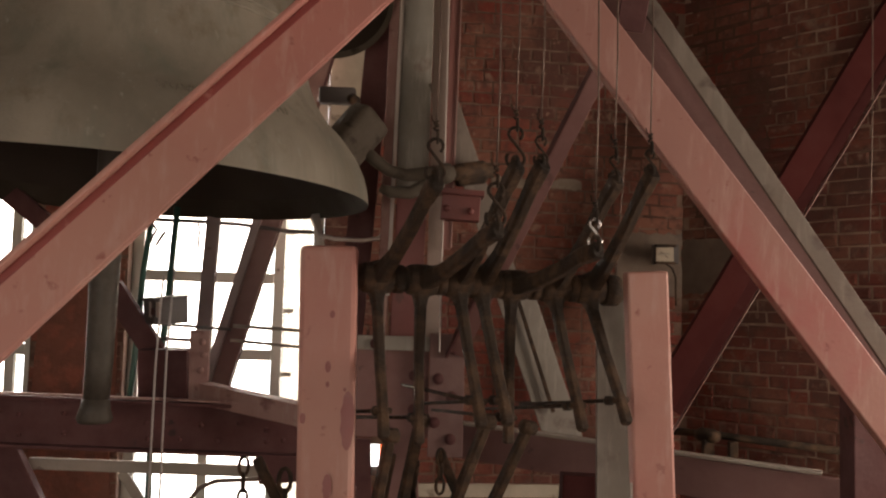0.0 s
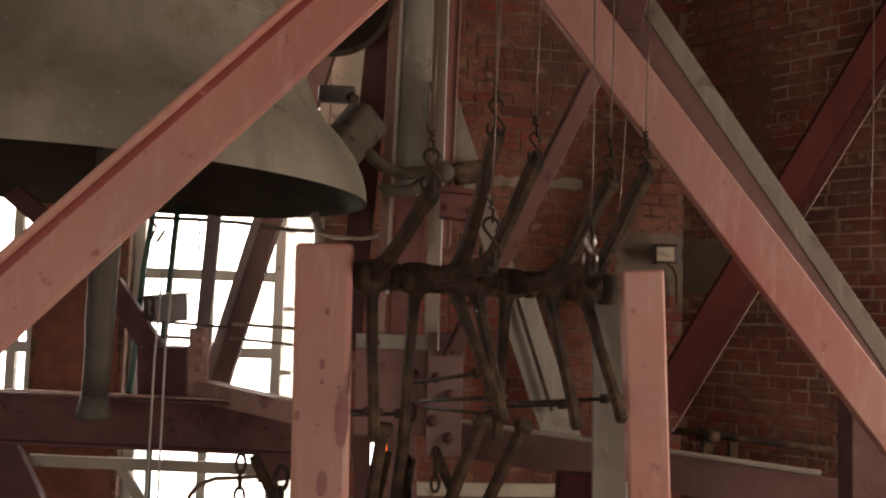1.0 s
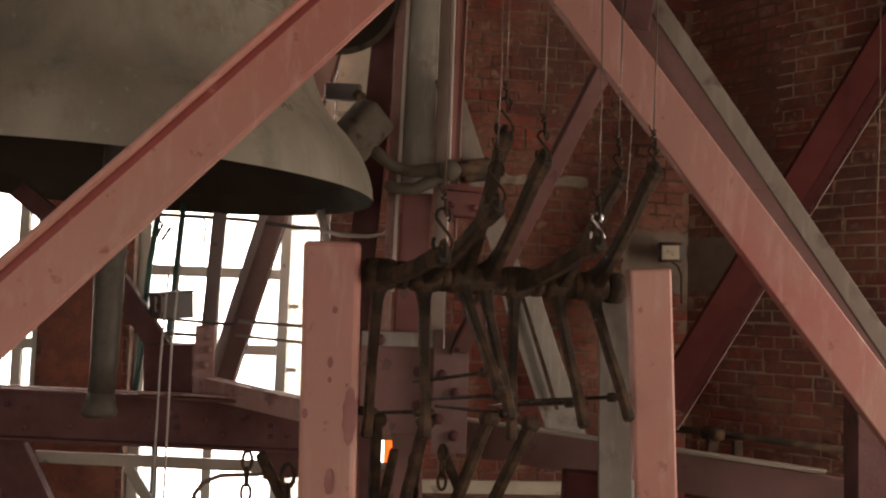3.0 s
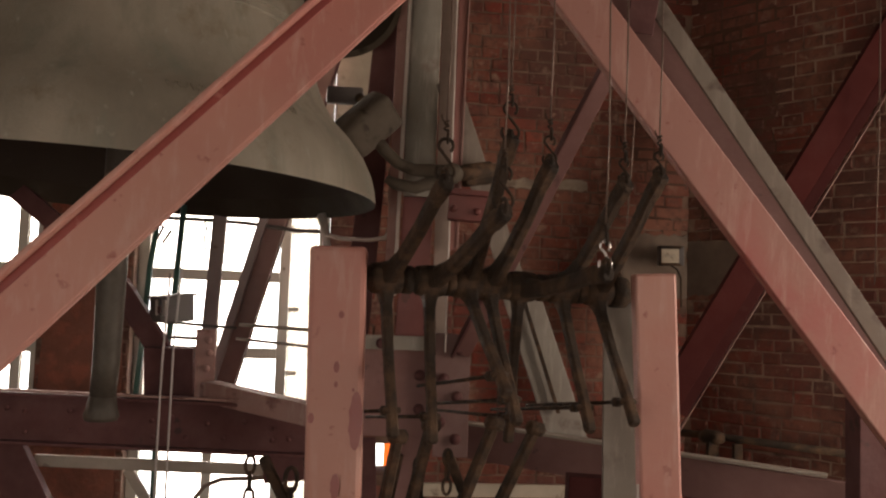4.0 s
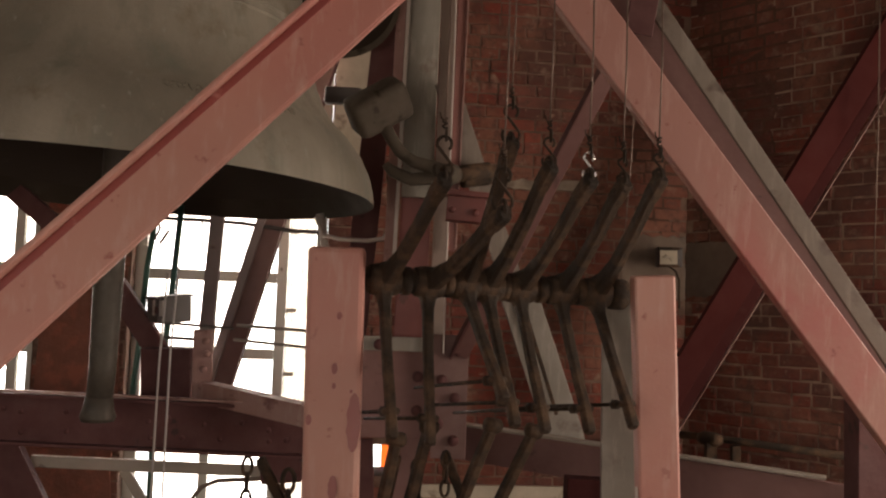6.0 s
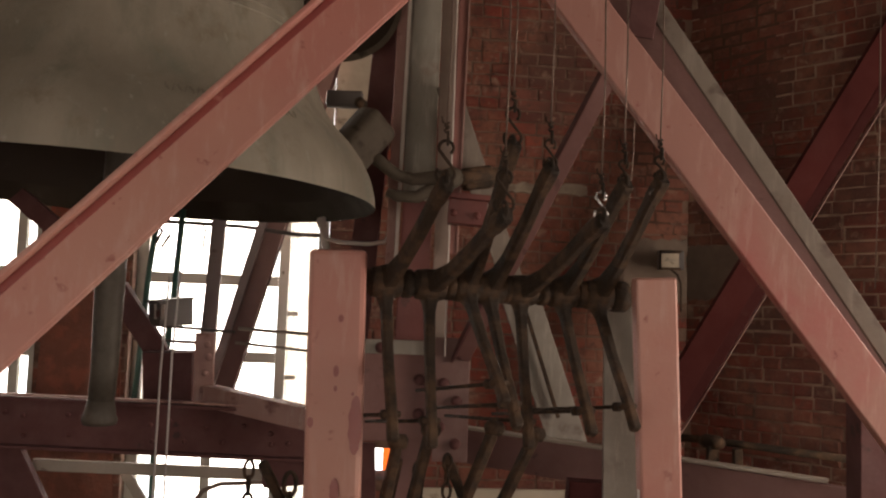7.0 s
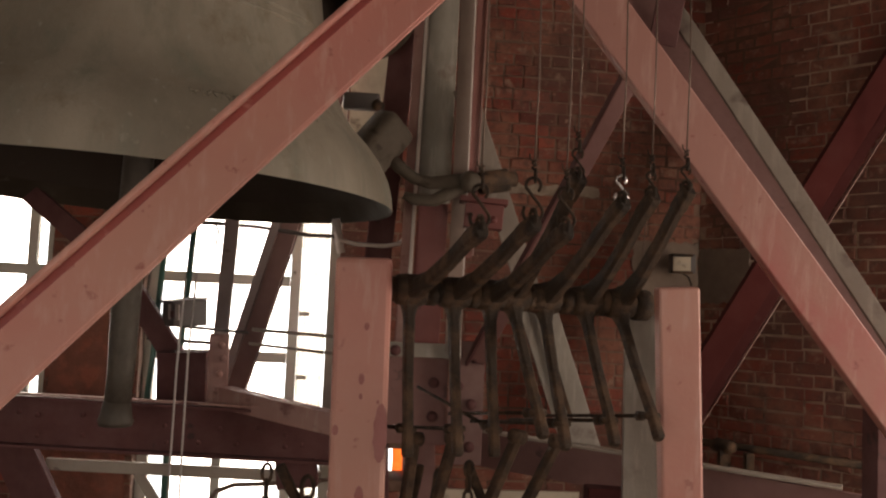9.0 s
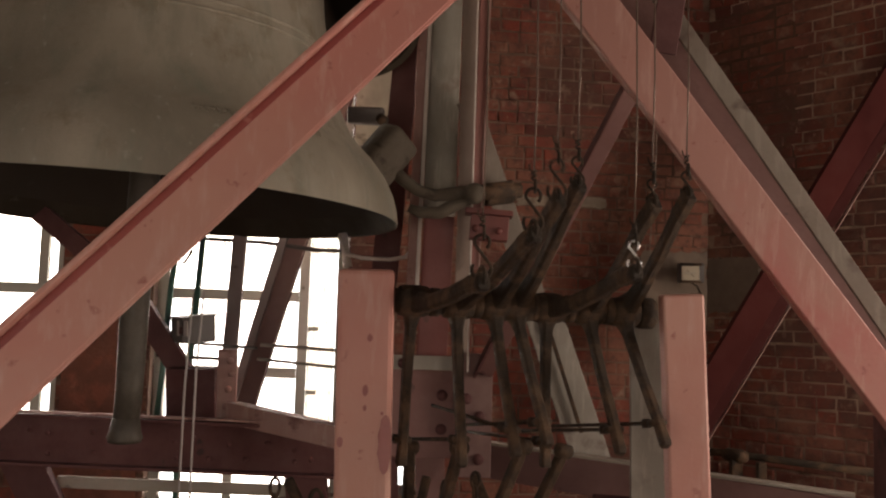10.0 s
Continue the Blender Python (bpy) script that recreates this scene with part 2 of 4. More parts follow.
def extrude(bm, prof, p0, p1, side, bevel=0.0):
    """A closed profile (points in width and depth) drawn out from p0 to p1."""
    x, y, z = basis(p0, p1, side)
    rings = []
    for p in (V(p0), V(p1)):
        rings.append([bm.verts.new(p + x * a + y * b) for a, b in prof])
    n = len(prof)
    for i in range(n):
        bm.faces.new((rings[0][i], rings[0][(i + 1) % n], rings[1][(i + 1) % n], rings[1][i]))
    bm.faces.new(rings[0][::-1])
    bm.faces.new(rings[1])
    if bevel:
        bmesh.ops.recalc_face_normals(bm, faces=bm.faces)
        edges = [e for e in bm.edges if e.is_valid and e.calc_face_angle(0) > 0.6]
        bmesh.ops.bevel(bm, geom=edges, offset=bevel, segments=2, profile=0.5, affect="EDGES", clamp_overlap=True)
    return bm


def rect(w, h, ox=0.0, oy=0.0):
    return [(ox - w / 2, oy - h / 2), (ox + w / 2, oy - h / 2), (ox + w / 2, oy + h / 2), (ox - w / 2, oy + h / 2)]


def i_prof(w, h, t):
    """I section: flanges of width w, depth h, thickness t."""
    a, b, c = w / 2, h / 2, t / 2
    return [(-a, -b), (a, -b), (a, -b + t), (c, -b + t), (c, b - t), (a, b - t), (a, b), (-a, b), (-a, b - t), (-c, b - t), (-c, -b + t), (-a, -b + t)]


def bar(name, p0, p1, w, h, mat, parent=None, side=(1, 0, 0), bevel=0.004, label="", prof=None):
    return part(name, extrude(bmesh.new(), prof or rect(w, h), p0, p1, side, bevel), mat, parent, label)


def tube_bm(bm, pts, r, n=10, closed=False):
    """A round rod through points; r is a number or one radius a point."""
    pts = [V(p) for p in pts]
    m = len(pts)
    rings = []
    prev = None
    for i, p in enumerate(pts):
        a = pts[(i - 1) % m] if (closed or i > 0) else p
        b = pts[(i + 1) % m] if (closed or i < m - 1) else p
        z = (b - a).normalized()
        if prev is None:
            prev = V((0, 0, 1)) if abs(z.z) < 0.9 else V((1, 0, 0))
        x = (prev - z * prev.dot(z)).normalized()
        prev = x
        y = z.cross(x)
        rr = r if not isinstance(r, (list, tuple)) else r[i]
        rings.append([bm.verts.new(p + (x * math.cos(2 * math.pi * k / n) + y * math.sin(2 * math.pi * k / n)) * rr) for k in range(n)])
    for i in range(m if closed else m - 1):
        A, B = rings[i], rings[(i + 1) % m]
        for k in range(n):
            bm.faces.new((A[k], A[(k + 1) % n], B[(k + 1) % n], B[k]))
    if not closed:
        bm.faces.new(rings[0][::-1])
        bm.faces.new(rings[-1])
    return bm


def tube(name, pts, r, mat, parent=None, n=10, closed=False, label=""):
    return part(name, tube_bm(bmesh.new(), pts, r, n, closed), mat, parent, label, smooth=True)


def lathe(bm, prof, n=96):
    """Turns a profile of radius and height about the z axis."""
    rings = [[bm.verts.new((r * math.cos(2 * math.pi * k / n), r * math.sin(2 * math.pi * k / n), z)) for k in range(n)] for r, z in prof]
    for A, B in zip(rings, rings[1:]):
        for k in range(n):
            bm.faces.new((A[k], A[(k + 1) % n], B[(k + 1) % n], B[k]))
    return bm


def bolt(parent, at, out, r=0.014, mat=None, name="bolt"):
    """A domed rivet head on a face that looks along out."""
    z = V(out).normalized()
    x = z.orthogonal().normalized()
    y = z.cross(x)
    bm = bmesh.new()
    rings = []
    for a, h in ((1.0, 0.0), (0.92, 0.4), (0.6, 0.7), (0.2, 0.8)):
        rings.append([bm.verts.new(V(at) + (x * math.cos(k * math.pi / 5) + y * math.sin(k * math.pi / 5)) * r * a + z * r * h) for k in range(10)])
    for A, B in zip(rings, rings[1:]):
        for k in range(10):
            bm.faces.new((A[k], A[(k + 1) % 10], B[(k + 1) % 10], B[k]))
    bm.faces.new(rings[-1])
    return part(name, bm, mat or MAROON, parent, smooth=True)


def box_bm(bm, lo, hi):
    vs = [bm.verts.new((x, y, z)) for x in (lo[0], hi[0]) for y in (lo[1], hi[1]) for z in (lo[2], hi[2])]
    for f in ((0, 1, 3, 2), (4, 6, 7, 5), (0, 4, 5, 1), (2, 3, 7, 6), (0, 2, 6, 4), (1, 5, 7, 3)):
        bm.faces.new([vs[i] for i in f])
    return bm


def up_from(p, z):
    return (p[0], p[1], z)


# ---- the tower room ----
CORNER = V((1.27, 5.0, 0))
BACK = V((-0.9931, -0.1170, 0))
SIDE = V((0.669, -0.743, 0))
TOP = 4.6
B_END, S_END = CORNER + BACK * 5.2, CORNER + SIDE * 4.5


def wall(name, a, b, openings, label, thick=0.32, out=1, mat=MORTAR):
    """A wall from a to b with openings (start, end, sill, head) measured along it; its own space runs along x, its room face is y = 0."""
    L = (V(b) - V(a)).length
    ob_m = Matrix.Translation(V(a)) @ Matrix.Rotation(math.atan2(b[1] - a[1], b[0] - a[0]), 4, "Z")
    bm = bmesh.new()
    y0, y1 = (0.0, thick * out) if out > 0 else (thick * out, 0.0)
    at = 0.0
    for s, e, z0, z1 in sorted(openings):
        box_bm(bm, (at, y0, 0), (s, y1, TOP))
        box_bm(bm, (s, y0, 0), (e, y1, z0))
        box_bm(bm, (s, y0, z1), (e, y1, TOP))
        at = e
    box_bm(bm, (at, y0, 0), (L, y1, TOP))
    ob = part(name, bm, mat)
    ob.matrix_world = ob_m
    return tagged(ob, label, "wall", kind="structure")


WIN = [(1.475, 1.59, 0.83, 0.985), (1.86, 2.80, 0.35, 3.5), (3.235, 4.1, 0.99, 3.5)]
wall_back = wall("wall_back", CORNER, B_END, WIN, "weathered red brick tower wall with tall window openings", out=-1, mat=DARK_MORTAR)
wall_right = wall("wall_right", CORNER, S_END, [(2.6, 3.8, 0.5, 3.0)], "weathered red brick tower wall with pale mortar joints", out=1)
wall_left = wall("wall_left", B_END, (B_END.x, -2.5, 0), [(2.8, 4.4, 0.5, 3.3)], "red brick tower wall with an opening", out=-1)
wall_front = wall("wall_front", (B_END.x, -2.5, 0), (S_END.x, -2.5, 0), [(1.4, 2.9, 0.5, 3.3), (4.9, 6.4, 0.5, 3.3)], "red brick tower wall with openings", out=-1)
wall_east = wall("wall_east", (S_END.x, -2.5, 0), S_END, [], "red brick tower wall in shade", out=-1)
fl = part("floor", box_bm(bmesh.new(), (-4.3, -3.0, -0.1), (4.8, 5.6, 0.0)), FLOOR)
tagged(fl, "dusty dark timber floor of the belfry", "floor", kind="structure")
ce = part("ceiling", box_bm(bmesh.new(), (-4.3, -3.0, TOP), (4.8, 5.6, TOP + 0.1)), CEIL)
tagged(ce, "dark ceiling of the belfry", "ceiling", kind="structure")
bd = part("backdrop", box_bm(bmesh.new(), (-30, 30, -14), (30, 30.2, 26)), SKYGLOW)
bd.rotation_euler = (0, 0, radians(14))
tagged(bd, "bright white overcast sky outside the windows", "sky", kind="structure")
gr = part("ground", box_bm(bmesh.new(), (-400, -400, -14.2), (400, 400, -14.0)), FLOOR)
tagged(gr, "distant ground below the tower", "ground", kind="structure")

def brick_mesh(L, H, seed):
    """A worn brick with softened front edges; its front face lies 7 mm before the joints."""
    rnd = random.Random(seed)
    bm = bmesh.new()
    j = lambda s: rnd.uniform(-s, s)
    back = [bm.verts.new((x, 0.02, z)) for x, z in ((0, 0), (L, 0), (L, H), (0, H))]
    mid = [bm.verts.new((v.co.x + j(0.003), -0.002, v.co.z + j(0.003))) for v in back]
    c = 0.007
    front = [bm.verts.new((x + j(0.002), -0.0055 + j(0.0022), z + j(0.002))) for x, z in ((c, c), (L - c, c), (L - c, H - c), (c, H - c))]
    for A, B in ((back, mid), (mid, front)):
        for i in range(4):
            bm.faces.new((A[i], A[(i + 1) % 4], B[(i + 1) % 4], B[i]))
    bm.faces.new(front)
    bmesh.ops.recalc_face_normals(bm, faces=bm.faces)
    me = bpy.data.meshes.new("brick")
    bm.to_mesh(me)
    bm.free()
    me.materials.append(BRICK)
    return me


STRETCH = [brick_mesh(0.190, 0.0525, 10 + i) for i in range(6)]
HEAD = [brick_mesh(0.090, 0.0525, 20 + i) for i in range(6)]


def lay_bricks(w, x0, x1, z0, z1, flip, holes, near):
    """Flemish bond on a wall's room face: single bricks within the stretch near, the rest joined."""
    rnd = random.Random(int(x0 * 100) + 7)
    rest_v, rest_f = [], []
    row, made = 0, 0
    z = z0
    while z + 0.0525 < z1:
        x = x0 - rnd.choice((0.0, 0.055, 0.11, 0.16))
        k = 0
        while x < x1:
            L = 0.190 if rnd.random() < 0.42 else 0.090
            a, b = x + rnd.uniform(-0.002, 0.002), x + L
            k += 1
            x += L + 0.0085
            whole = True
            for h in [(-9, x0, -9, 9), (x1, 99, -9, 9)] + list(holes):
                if b > h[0] and a < h[1] and z + 0.0525 > h[2] and z < h[3]:
                    whole = False
                    if a < h[0]:
                        b = h[0] - 0.002
                    else:
                        a = h[1] + 0.002
            if b - a < 0.035:
                continue
            me = rnd.choice(STRETCH if L > 0.15 else HEAD)
            s = 1 if not flip else -1
            m = Matrix.Translation((a if s > 0 else b, 0, z + rnd.uniform(-0.0035, 0.0035))) @ Matrix.Rotation(0 if s > 0 else math.pi, 4, "Z")
            m = m @ Matrix.Rotation(rnd.uniform(-0.011, 0.011), 4, "Y") @ Matrix.Translation((0, rnd.uniform(-0.003, 0.002), 0))
            if not whole:
                m = m @ Matrix.Diagonal(((b - a) / L, 1, 1, 1))
            if whole and near[0] <= a and b <= near[1] and near[2] <= z <= near[3] and made < 300:
                ob = new("brick", me)
                ob.parent, ob.matrix_parent_inverse = w, Matrix()
                ob.matrix_basis = m
                made += 1
            else:
                n = len(rest_v)
                rest_v += [tuple(m @ v.co) for v in me.vertices]
                rest_f += [[n + i for i in f.vertices] for f in me.polygons]
        z += 0.0605
        row += 1
    me = bpy.data.meshes.new("brickwork")
    me.from_pydata(rest_v, [], rest_f)
    me.materials.append(BRICK_REST)
    ob = tagged(new("brickwork", me), kind="stuff")
    ob.parent, ob.matrix_parent_inverse = w, Matrix()


def patch(w, x0, x1, z0, z1, y, mat, seed, name="render_patch"):
    """A ragged skin of render or a stone band on a wall."""
    rnd = random.Random(seed)
    bm = bmesh.new()
    n = 14
    ring = []
    for i in range(4 * n):
        s, f = divmod(i, n)
        f /= n
        px_, pz = ((f, 0), (1, f), (1 - f, 1), (0, 1 - f))[s]
        r = 0.0 if mat is STONE else 0.065 if mat is BROWN_SKIN else 0.009
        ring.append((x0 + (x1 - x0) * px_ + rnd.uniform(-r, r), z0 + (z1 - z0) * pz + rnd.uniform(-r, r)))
    A = [bm.verts.new((a, 0.0, b)) for a, b in ring]
    cx, cz = (x0 + x1) / 2, (z0 + z1) / 2
    B = [bm.verts.new((cx + (a - cx) * 0.985, y, cz + (b - cz) * 0.985)) for a, b in ring]
    for i in range(4 * n):
        bm.faces.new((A[i], A[(i + 1) % (4 * n)], B[(i + 1) % (4 * n)], B[i]))
    bm.faces.new(B)
    ob = part(name, bm, mat, w)
    return ob


patch(wall_back, 0.004, 0.36, 1.76, 2.09, 0.013, CONCRETE, 1)
patch(wall_right, 0.004, 0.30, 1.78, 2.06, -0.013, CONCRETE, 2)
# Ragged dark brown skins high on both walls, next to the corner.
patch(wall_right, 0.07, 0.50, 2.16, 3.35, -0.0030, BROWN_SKIN, 12)
patch(wall_back, 0.07, 0.28, 2.14, 3.35, 0.0030, BROWN_SKIN, 13)
patch(wall_back, 1.66, 1.855, 2.25, 3.4, 0.012, STONE, 14, "stone_jamb")
patch(wall_back, 0.55, 1.02, 2.295, 2.345, 0.012, DULLSTONE, 6, "stone_band")
patch(wall_back, 0.60, 1.45, 0.735, 0.80, 0.03, STONE, 7, "stone_band")

patch(wall_back, 2.83, 3.21, 0.55, 1.84, 0.013, GRIME, 9)


def sheet_mat(nt, p):
    """Thin orange plastic with the sky behind it."""
    tr = nt.nodes.new("ShaderNodeBsdfTranslucent")
    nt.links.new(mix(nt, noise_fac(nt, 20, 4), (0.98, 0.40, 0.15), (0.95, 0.33, 0.11)), tr.inputs[0])
    out = next(n for n in nt.nodes if n.bl_idname == "ShaderNodeOutputMaterial")
    nt.links.new(tr.outputs[0], out.inputs[0])


o = part("plastic_sheet", box_bm(bmesh.new(), (1.40, -0.333, 0.70), (1.528, -0.322, 1.05)), material("orange_plastic", sheet_mat))
o.matrix_world = wall_back.matrix_world.copy()
tagged(o, "orange translucent plastic sheet hung outside the tower wall", "sheet")

# ---- windows ----
def obscured(nt, p):
    """Cream obscured glass, streaked and dirty, that lets the daylight glow through."""
    tr = nt.nodes.new("ShaderNodeBsdfTranslucent")
    c = mix(nt, noise_fac(nt, (70, 70, 14), 6, 0.7, 0.46, 0.66), (0.72, 0.705, 0.66), (0.28, 0.265, 0.24))
    nt.links.new(c, tr.inputs[0])
    out = next(n for n in nt.nodes if n.bl_idname == "ShaderNodeOutputMaterial")
    nt.links.new(tr.outputs[0], out.inputs[0])


def window(name, s, e, z0, z1, zs, xs, clear_from=None):
    """A steel casement set in its opening of the back wall."""
    o = thing(name, (0, 0, 0), "tall grey steel window with white sky behind its panes", "window", kind="structure")
    o.matrix_world = wall_back.matrix_world.copy()
    y = -0.13
    fr = bmesh.new()
    for a, b, c, d in ((s, s + 0.055, z0, z1), (e - 0.055, e, z0, z1), (s + 0.055, e - 0.055, z0, z0 + 0.055), (s + 0.055, e - 0.055, z1 - 0.055, z1)):
        box_bm(fr, (a + 0.002, y - 0.03, c + 0.002), (b - 0.002, y + 0.03, d - 0.002))
    part("window_frame", fr, FRAME, o)
    part("window_sill", box_bm(bmesh.new(), (s + 0.002, -0.10, z0 + 0.002), (e - 0.002, 0.03, z0 + 0.04)), STONE, o)
    for x in xs:
        part("mullion", box_bm(bmesh.new(), (x - 0.022, y - 0.022, z0 + 0.056), (x + 0.022, y + 0.022, z1 - 0.056)), FRAME, o)
    for z in zs:
        part("transom", box_bm(bmesh.new(), ((clear_from or s + 0.055) + 0.001, y - 0.025, z - 0.026), (e - 0.056, y + 0.0255, z + 0.026)), FRAME, o)
    cols = [clear_from or s + 0.055] + list(xs) + [e - 0.055]
    rows = [z0 + 0.055] + list(zs) + [z1 - 0.055]
    for a, b in zip(cols, cols[1:]):
        for c, d in zip(rows, rows[1:]):
            ob = part("pane", box_bm(bmesh.new(), (a + 0.015, y - 0.003, c + 0.015), (b - 0.015, y + 0.003, d - 0.015)), GLASS, o)
            ob.visible_shadow = False
    return o


ZS = [0.63, 1.02, 1.405, 1.79, 2.18, 2.57, 2.96]
w1 = window("window_1", *WIN[1], ZS, [2.42], 2.105)
y = -0.13
part("stile", box_bm(bmesh.new(), (2.054, y - 0.03, WIN[1][2] + 0.056), (2.103, y + 0.03, WIN[1][3] - 0.056)), FRAME, w1)
part("obscured_pane", box_bm(bmesh.new(), (WIN[1][0] + 0.058, y - 0.006, WIN[1][2] + 0.058), (2.052, y + 0.002, WIN[1][3] - 0.058)), material("obscured_glass", obscured), w1, "cream obscured pane streaked with dirt")
for z in (1.30, 1.62, 2.02):
    part("catch", box_bm(bmesh.new(), (2.000, y + 0.004, z), (2.052, y + 0.022, z + 0.022)), FRAME, w1)
window("window_2", *WIN[2], ZS[2:], [3.36, 3.72])


# ---- steelwork behind the levers ----
def steel(name, label, category, group, *bars):
    """One riveted member out of bars (part, p0, p1, width, depth, material, side)."""
    o = thing(name, (0, 0, 0), label, category, group)
    for nm, p0, p1, w, h, mat, side in bars:
        bar(nm, p0, p1, w, h, mat, o, side, 0.003)
    return o


X, Y, Z = (1, 0, 0), (0, 1, 0), (0, 0, 1)
G = "steel members of the bell frame"

o = thing("riveted_beam", (0, 0, 0), "dark maroon riveted steel beam below the bell", "beam", G)
bar("girder", (-1.981, 3.943, 1.153), (-0.401, 3.995, 1.129), 0, 0, MAROON, o, Y, 0.002, "", i_prof(0.12, 0.205, 0.013))
bar("top_edge", V((-1.964, 3.895, 1.266)), V((-0.401, 3.947, 1.244)), 0.05, 0.008, PINK_OLD, o, Y, 0.002)
for p in ((-1.161, 3.928, 1.158), (-1.152, 3.933, 1.092), (-1.022, 3.932, 1.096), (-0.937, 3.928, 1.154), (-0.871, 3.932, 1.097), (-1.082, 3.927, 1.176), (-1.674, 3.933, 1.094), (-1.677, 3.926, 1.178), (-1.750, 3.926, 1.187), (-0.674, 3.929, 1.140), (-0.672, 3.933, 1.095), (-0.604, 3.932, 1.102), (-0.784, 3.927, 1.166), (-1.491, 3.932, 1.105), (-1.494, 3.926, 1.185)):
    bolt(o, p, (0, -1, 0), 0.0105, MAROON, "rivet")

# The cool grey strip paints in light along the leg's left edge.
steel("sloping_strut", "maroon steel leg sloping up past the bell", "brace", G,
      ("web", (-1.040, 4.501, 1.199), (-0.559, 4.643, 3.099), 0.125, 0.02, STRUT, X), ("edge_angle", (-1.081, 4.474, 1.199), (-0.600, 4.616, 3.099), 0.040, 0.03, COOLGREY, X), ("flange", (-0.984, 4.531, 1.212), (-0.496, 4.672, 3.111), 0.018, 0.06, MAROON, X))
steel("upright_bar", "dull mauve steel upright before the window", "bar", G, ("web", (-1.079, 4.591, 2.161), (-1.071, 4.423, 1.443), 0.066, 0.03, COOLGREY, X))
o = steel("gusset", "dark maroon gusset joining the sloping legs", "gusset", G,
          ("block", (-1.163, 4.162, 1.447), (-1.155, 4.181, 1.197), 0.21, 0.10, MAROON, X), ("plate", (-0.993, 4.066, 1.532), (-0.992, 4.088, 1.227), 0.082, 0.02, PINK_OLD, X))
for p in ((-0.978, 4.054, 1.485), (-0.972, 4.058, 1.433), (-0.984, 4.063, 1.366), (-0.991, 4.068, 1.295)):
    bolt(o, p, (0, -1, 0), 0.016, PINK_OLD)
steel("sloping_strut", "dark maroon steel strut under the bell", "strut", G, ("web", (-1.425, 4.203, 1.713), (-1.164, 4.230, 1.339), 0.095, 0.05, MAROON, X))
steel("sloping_strut", "dark maroon steel strut below the beam", "strut", G, ("web", (-1.889, 4.096, 1.120), (-1.324, 4.177, 0.022), 0.17, 0.05, MAROON, X))
steel("ledge_plate", "pale mauve steel ledge on the riveted beam", "plate", G, ("web", (-0.955, 4.025, 1.276), (-0.444, 3.839, 1.203), 0.085, 0.10, PINK_OLD, Z))
steel("window_rail", "grey steel rail across the lower window", "rail", G, ("rail", (-1.727, 4.179, 0.944), (-0.563, 4.312, 0.914), 0.05, 0.03, RAIL, Z), ("wall_tie", (-1.515, 4.209, 0.943), (-1.734, 4.818, 0.853), 0.03, 0.02, RAIL, X), ("strut", (-1.354, 4.262, 0.906), (-1.234, 4.276, 0.721), 0.045, 0.02, RAIL, X))

# the column behind the levers
steel("steel_column", "dark maroon steel column leg", "column", G,
      ("web", (-0.259, 4.113, 3.215), (-0.386, 4.242, 1.452), 0.115, 0.02, MAROON, X), ("flange", (-0.195, 4.015, 3.179), (-0.246, 4.141, 1.460), 0.03, 0.10, DULLRED, X))
# The pale edge strip paints in the bright glint along this angle.
steel("column_angle", "grey-pink steel angle with a glint painted along its edge", "column", G,
      ("web", (-0.209, 3.957, 3.156), (-0.233, 4.081, 1.463), 0.042, 0.02, PINK_OLD, X), ("edge", (-0.177, 3.937, 3.149), (-0.207, 4.043, 1.701), 0.016, 0.02, PALE, X))
steel("column_plate", "broad grey-painted steel column", "column", G, ("web", (-0.115, 3.995, 3.174), (-0.119, 4.072, 2.127), 0.135, 0.05, PALEGREY, X), ("lower_web", (-0.120, 4.112, 2.130), (-0.136, 4.161, 1.463), 0.13, 0.03, RED, X))
steel("column_channel", "mauve steel channel column with a worn pink flange", "column", G,
      ("web", (-0.015, 3.898, 3.139), (-0.014, 4.020, 1.472), 0.06, 0.02, DUSTY, X), ("flange", (0.045, 3.849, 3.122), (0.030, 3.939, 1.893), 0.036, 0.03, DULLRED, X), ("outer_edge", (0.068, 3.835, 3.118), (0.052, 3.925, 1.900), 0.006, 0.02, PINK_OLD, X), ("edge", (0.015, 3.829, 3.113), (0.017, 3.950, 1.475), 0.007, 0.02, PALE, X))
o = steel("bracket", "red steel bracket bolted to the column", "bracket", G, ("block", (0.008, 3.857, 2.060), (0.163, 3.857, 2.052), 0.10, 0.08, RED, Z), ("lip", (-0.013, 3.832, 2.120), (0.178, 3.833, 2.109), 0.022, 0.11, RED, Z))
for p in ((0.030, 3.812, 2.051), (0.125, 3.813, 2.041)):
    bolt(o, p, (0, -1, 0), 0.015, RED)
o = steel("gusset_plate", "large maroon gusset plate with heavy bolts", "gusset", G,
          ("plate", (-0.177, 4.039, 1.485), (-0.174, 4.067, 1.112), 0.30, 0.02, MAUVE, X), ("cap", (-0.325, 4.008, 1.504), (-0.008, 4.008, 1.505), 0.06, 0.02, GREY, Z), ("side_plate", (0.049, 3.974, 1.550), (0.051, 4.012, 1.043), 0.145, 0.02, PLATE, X))
for p in ((0.079, 3.964, 1.486), (0.016, 3.973, 1.364), (0.072, 3.978, 1.292), (0.071, 3.991, 1.118), (-0.085, 4.033, 1.371), (-0.085, 4.043, 1.230), (-0.248, 3.993, 1.500), (0.004, 3.986, 1.185)):
    bolt(o, p, (0, -1, 0), 0.024, MAROON)

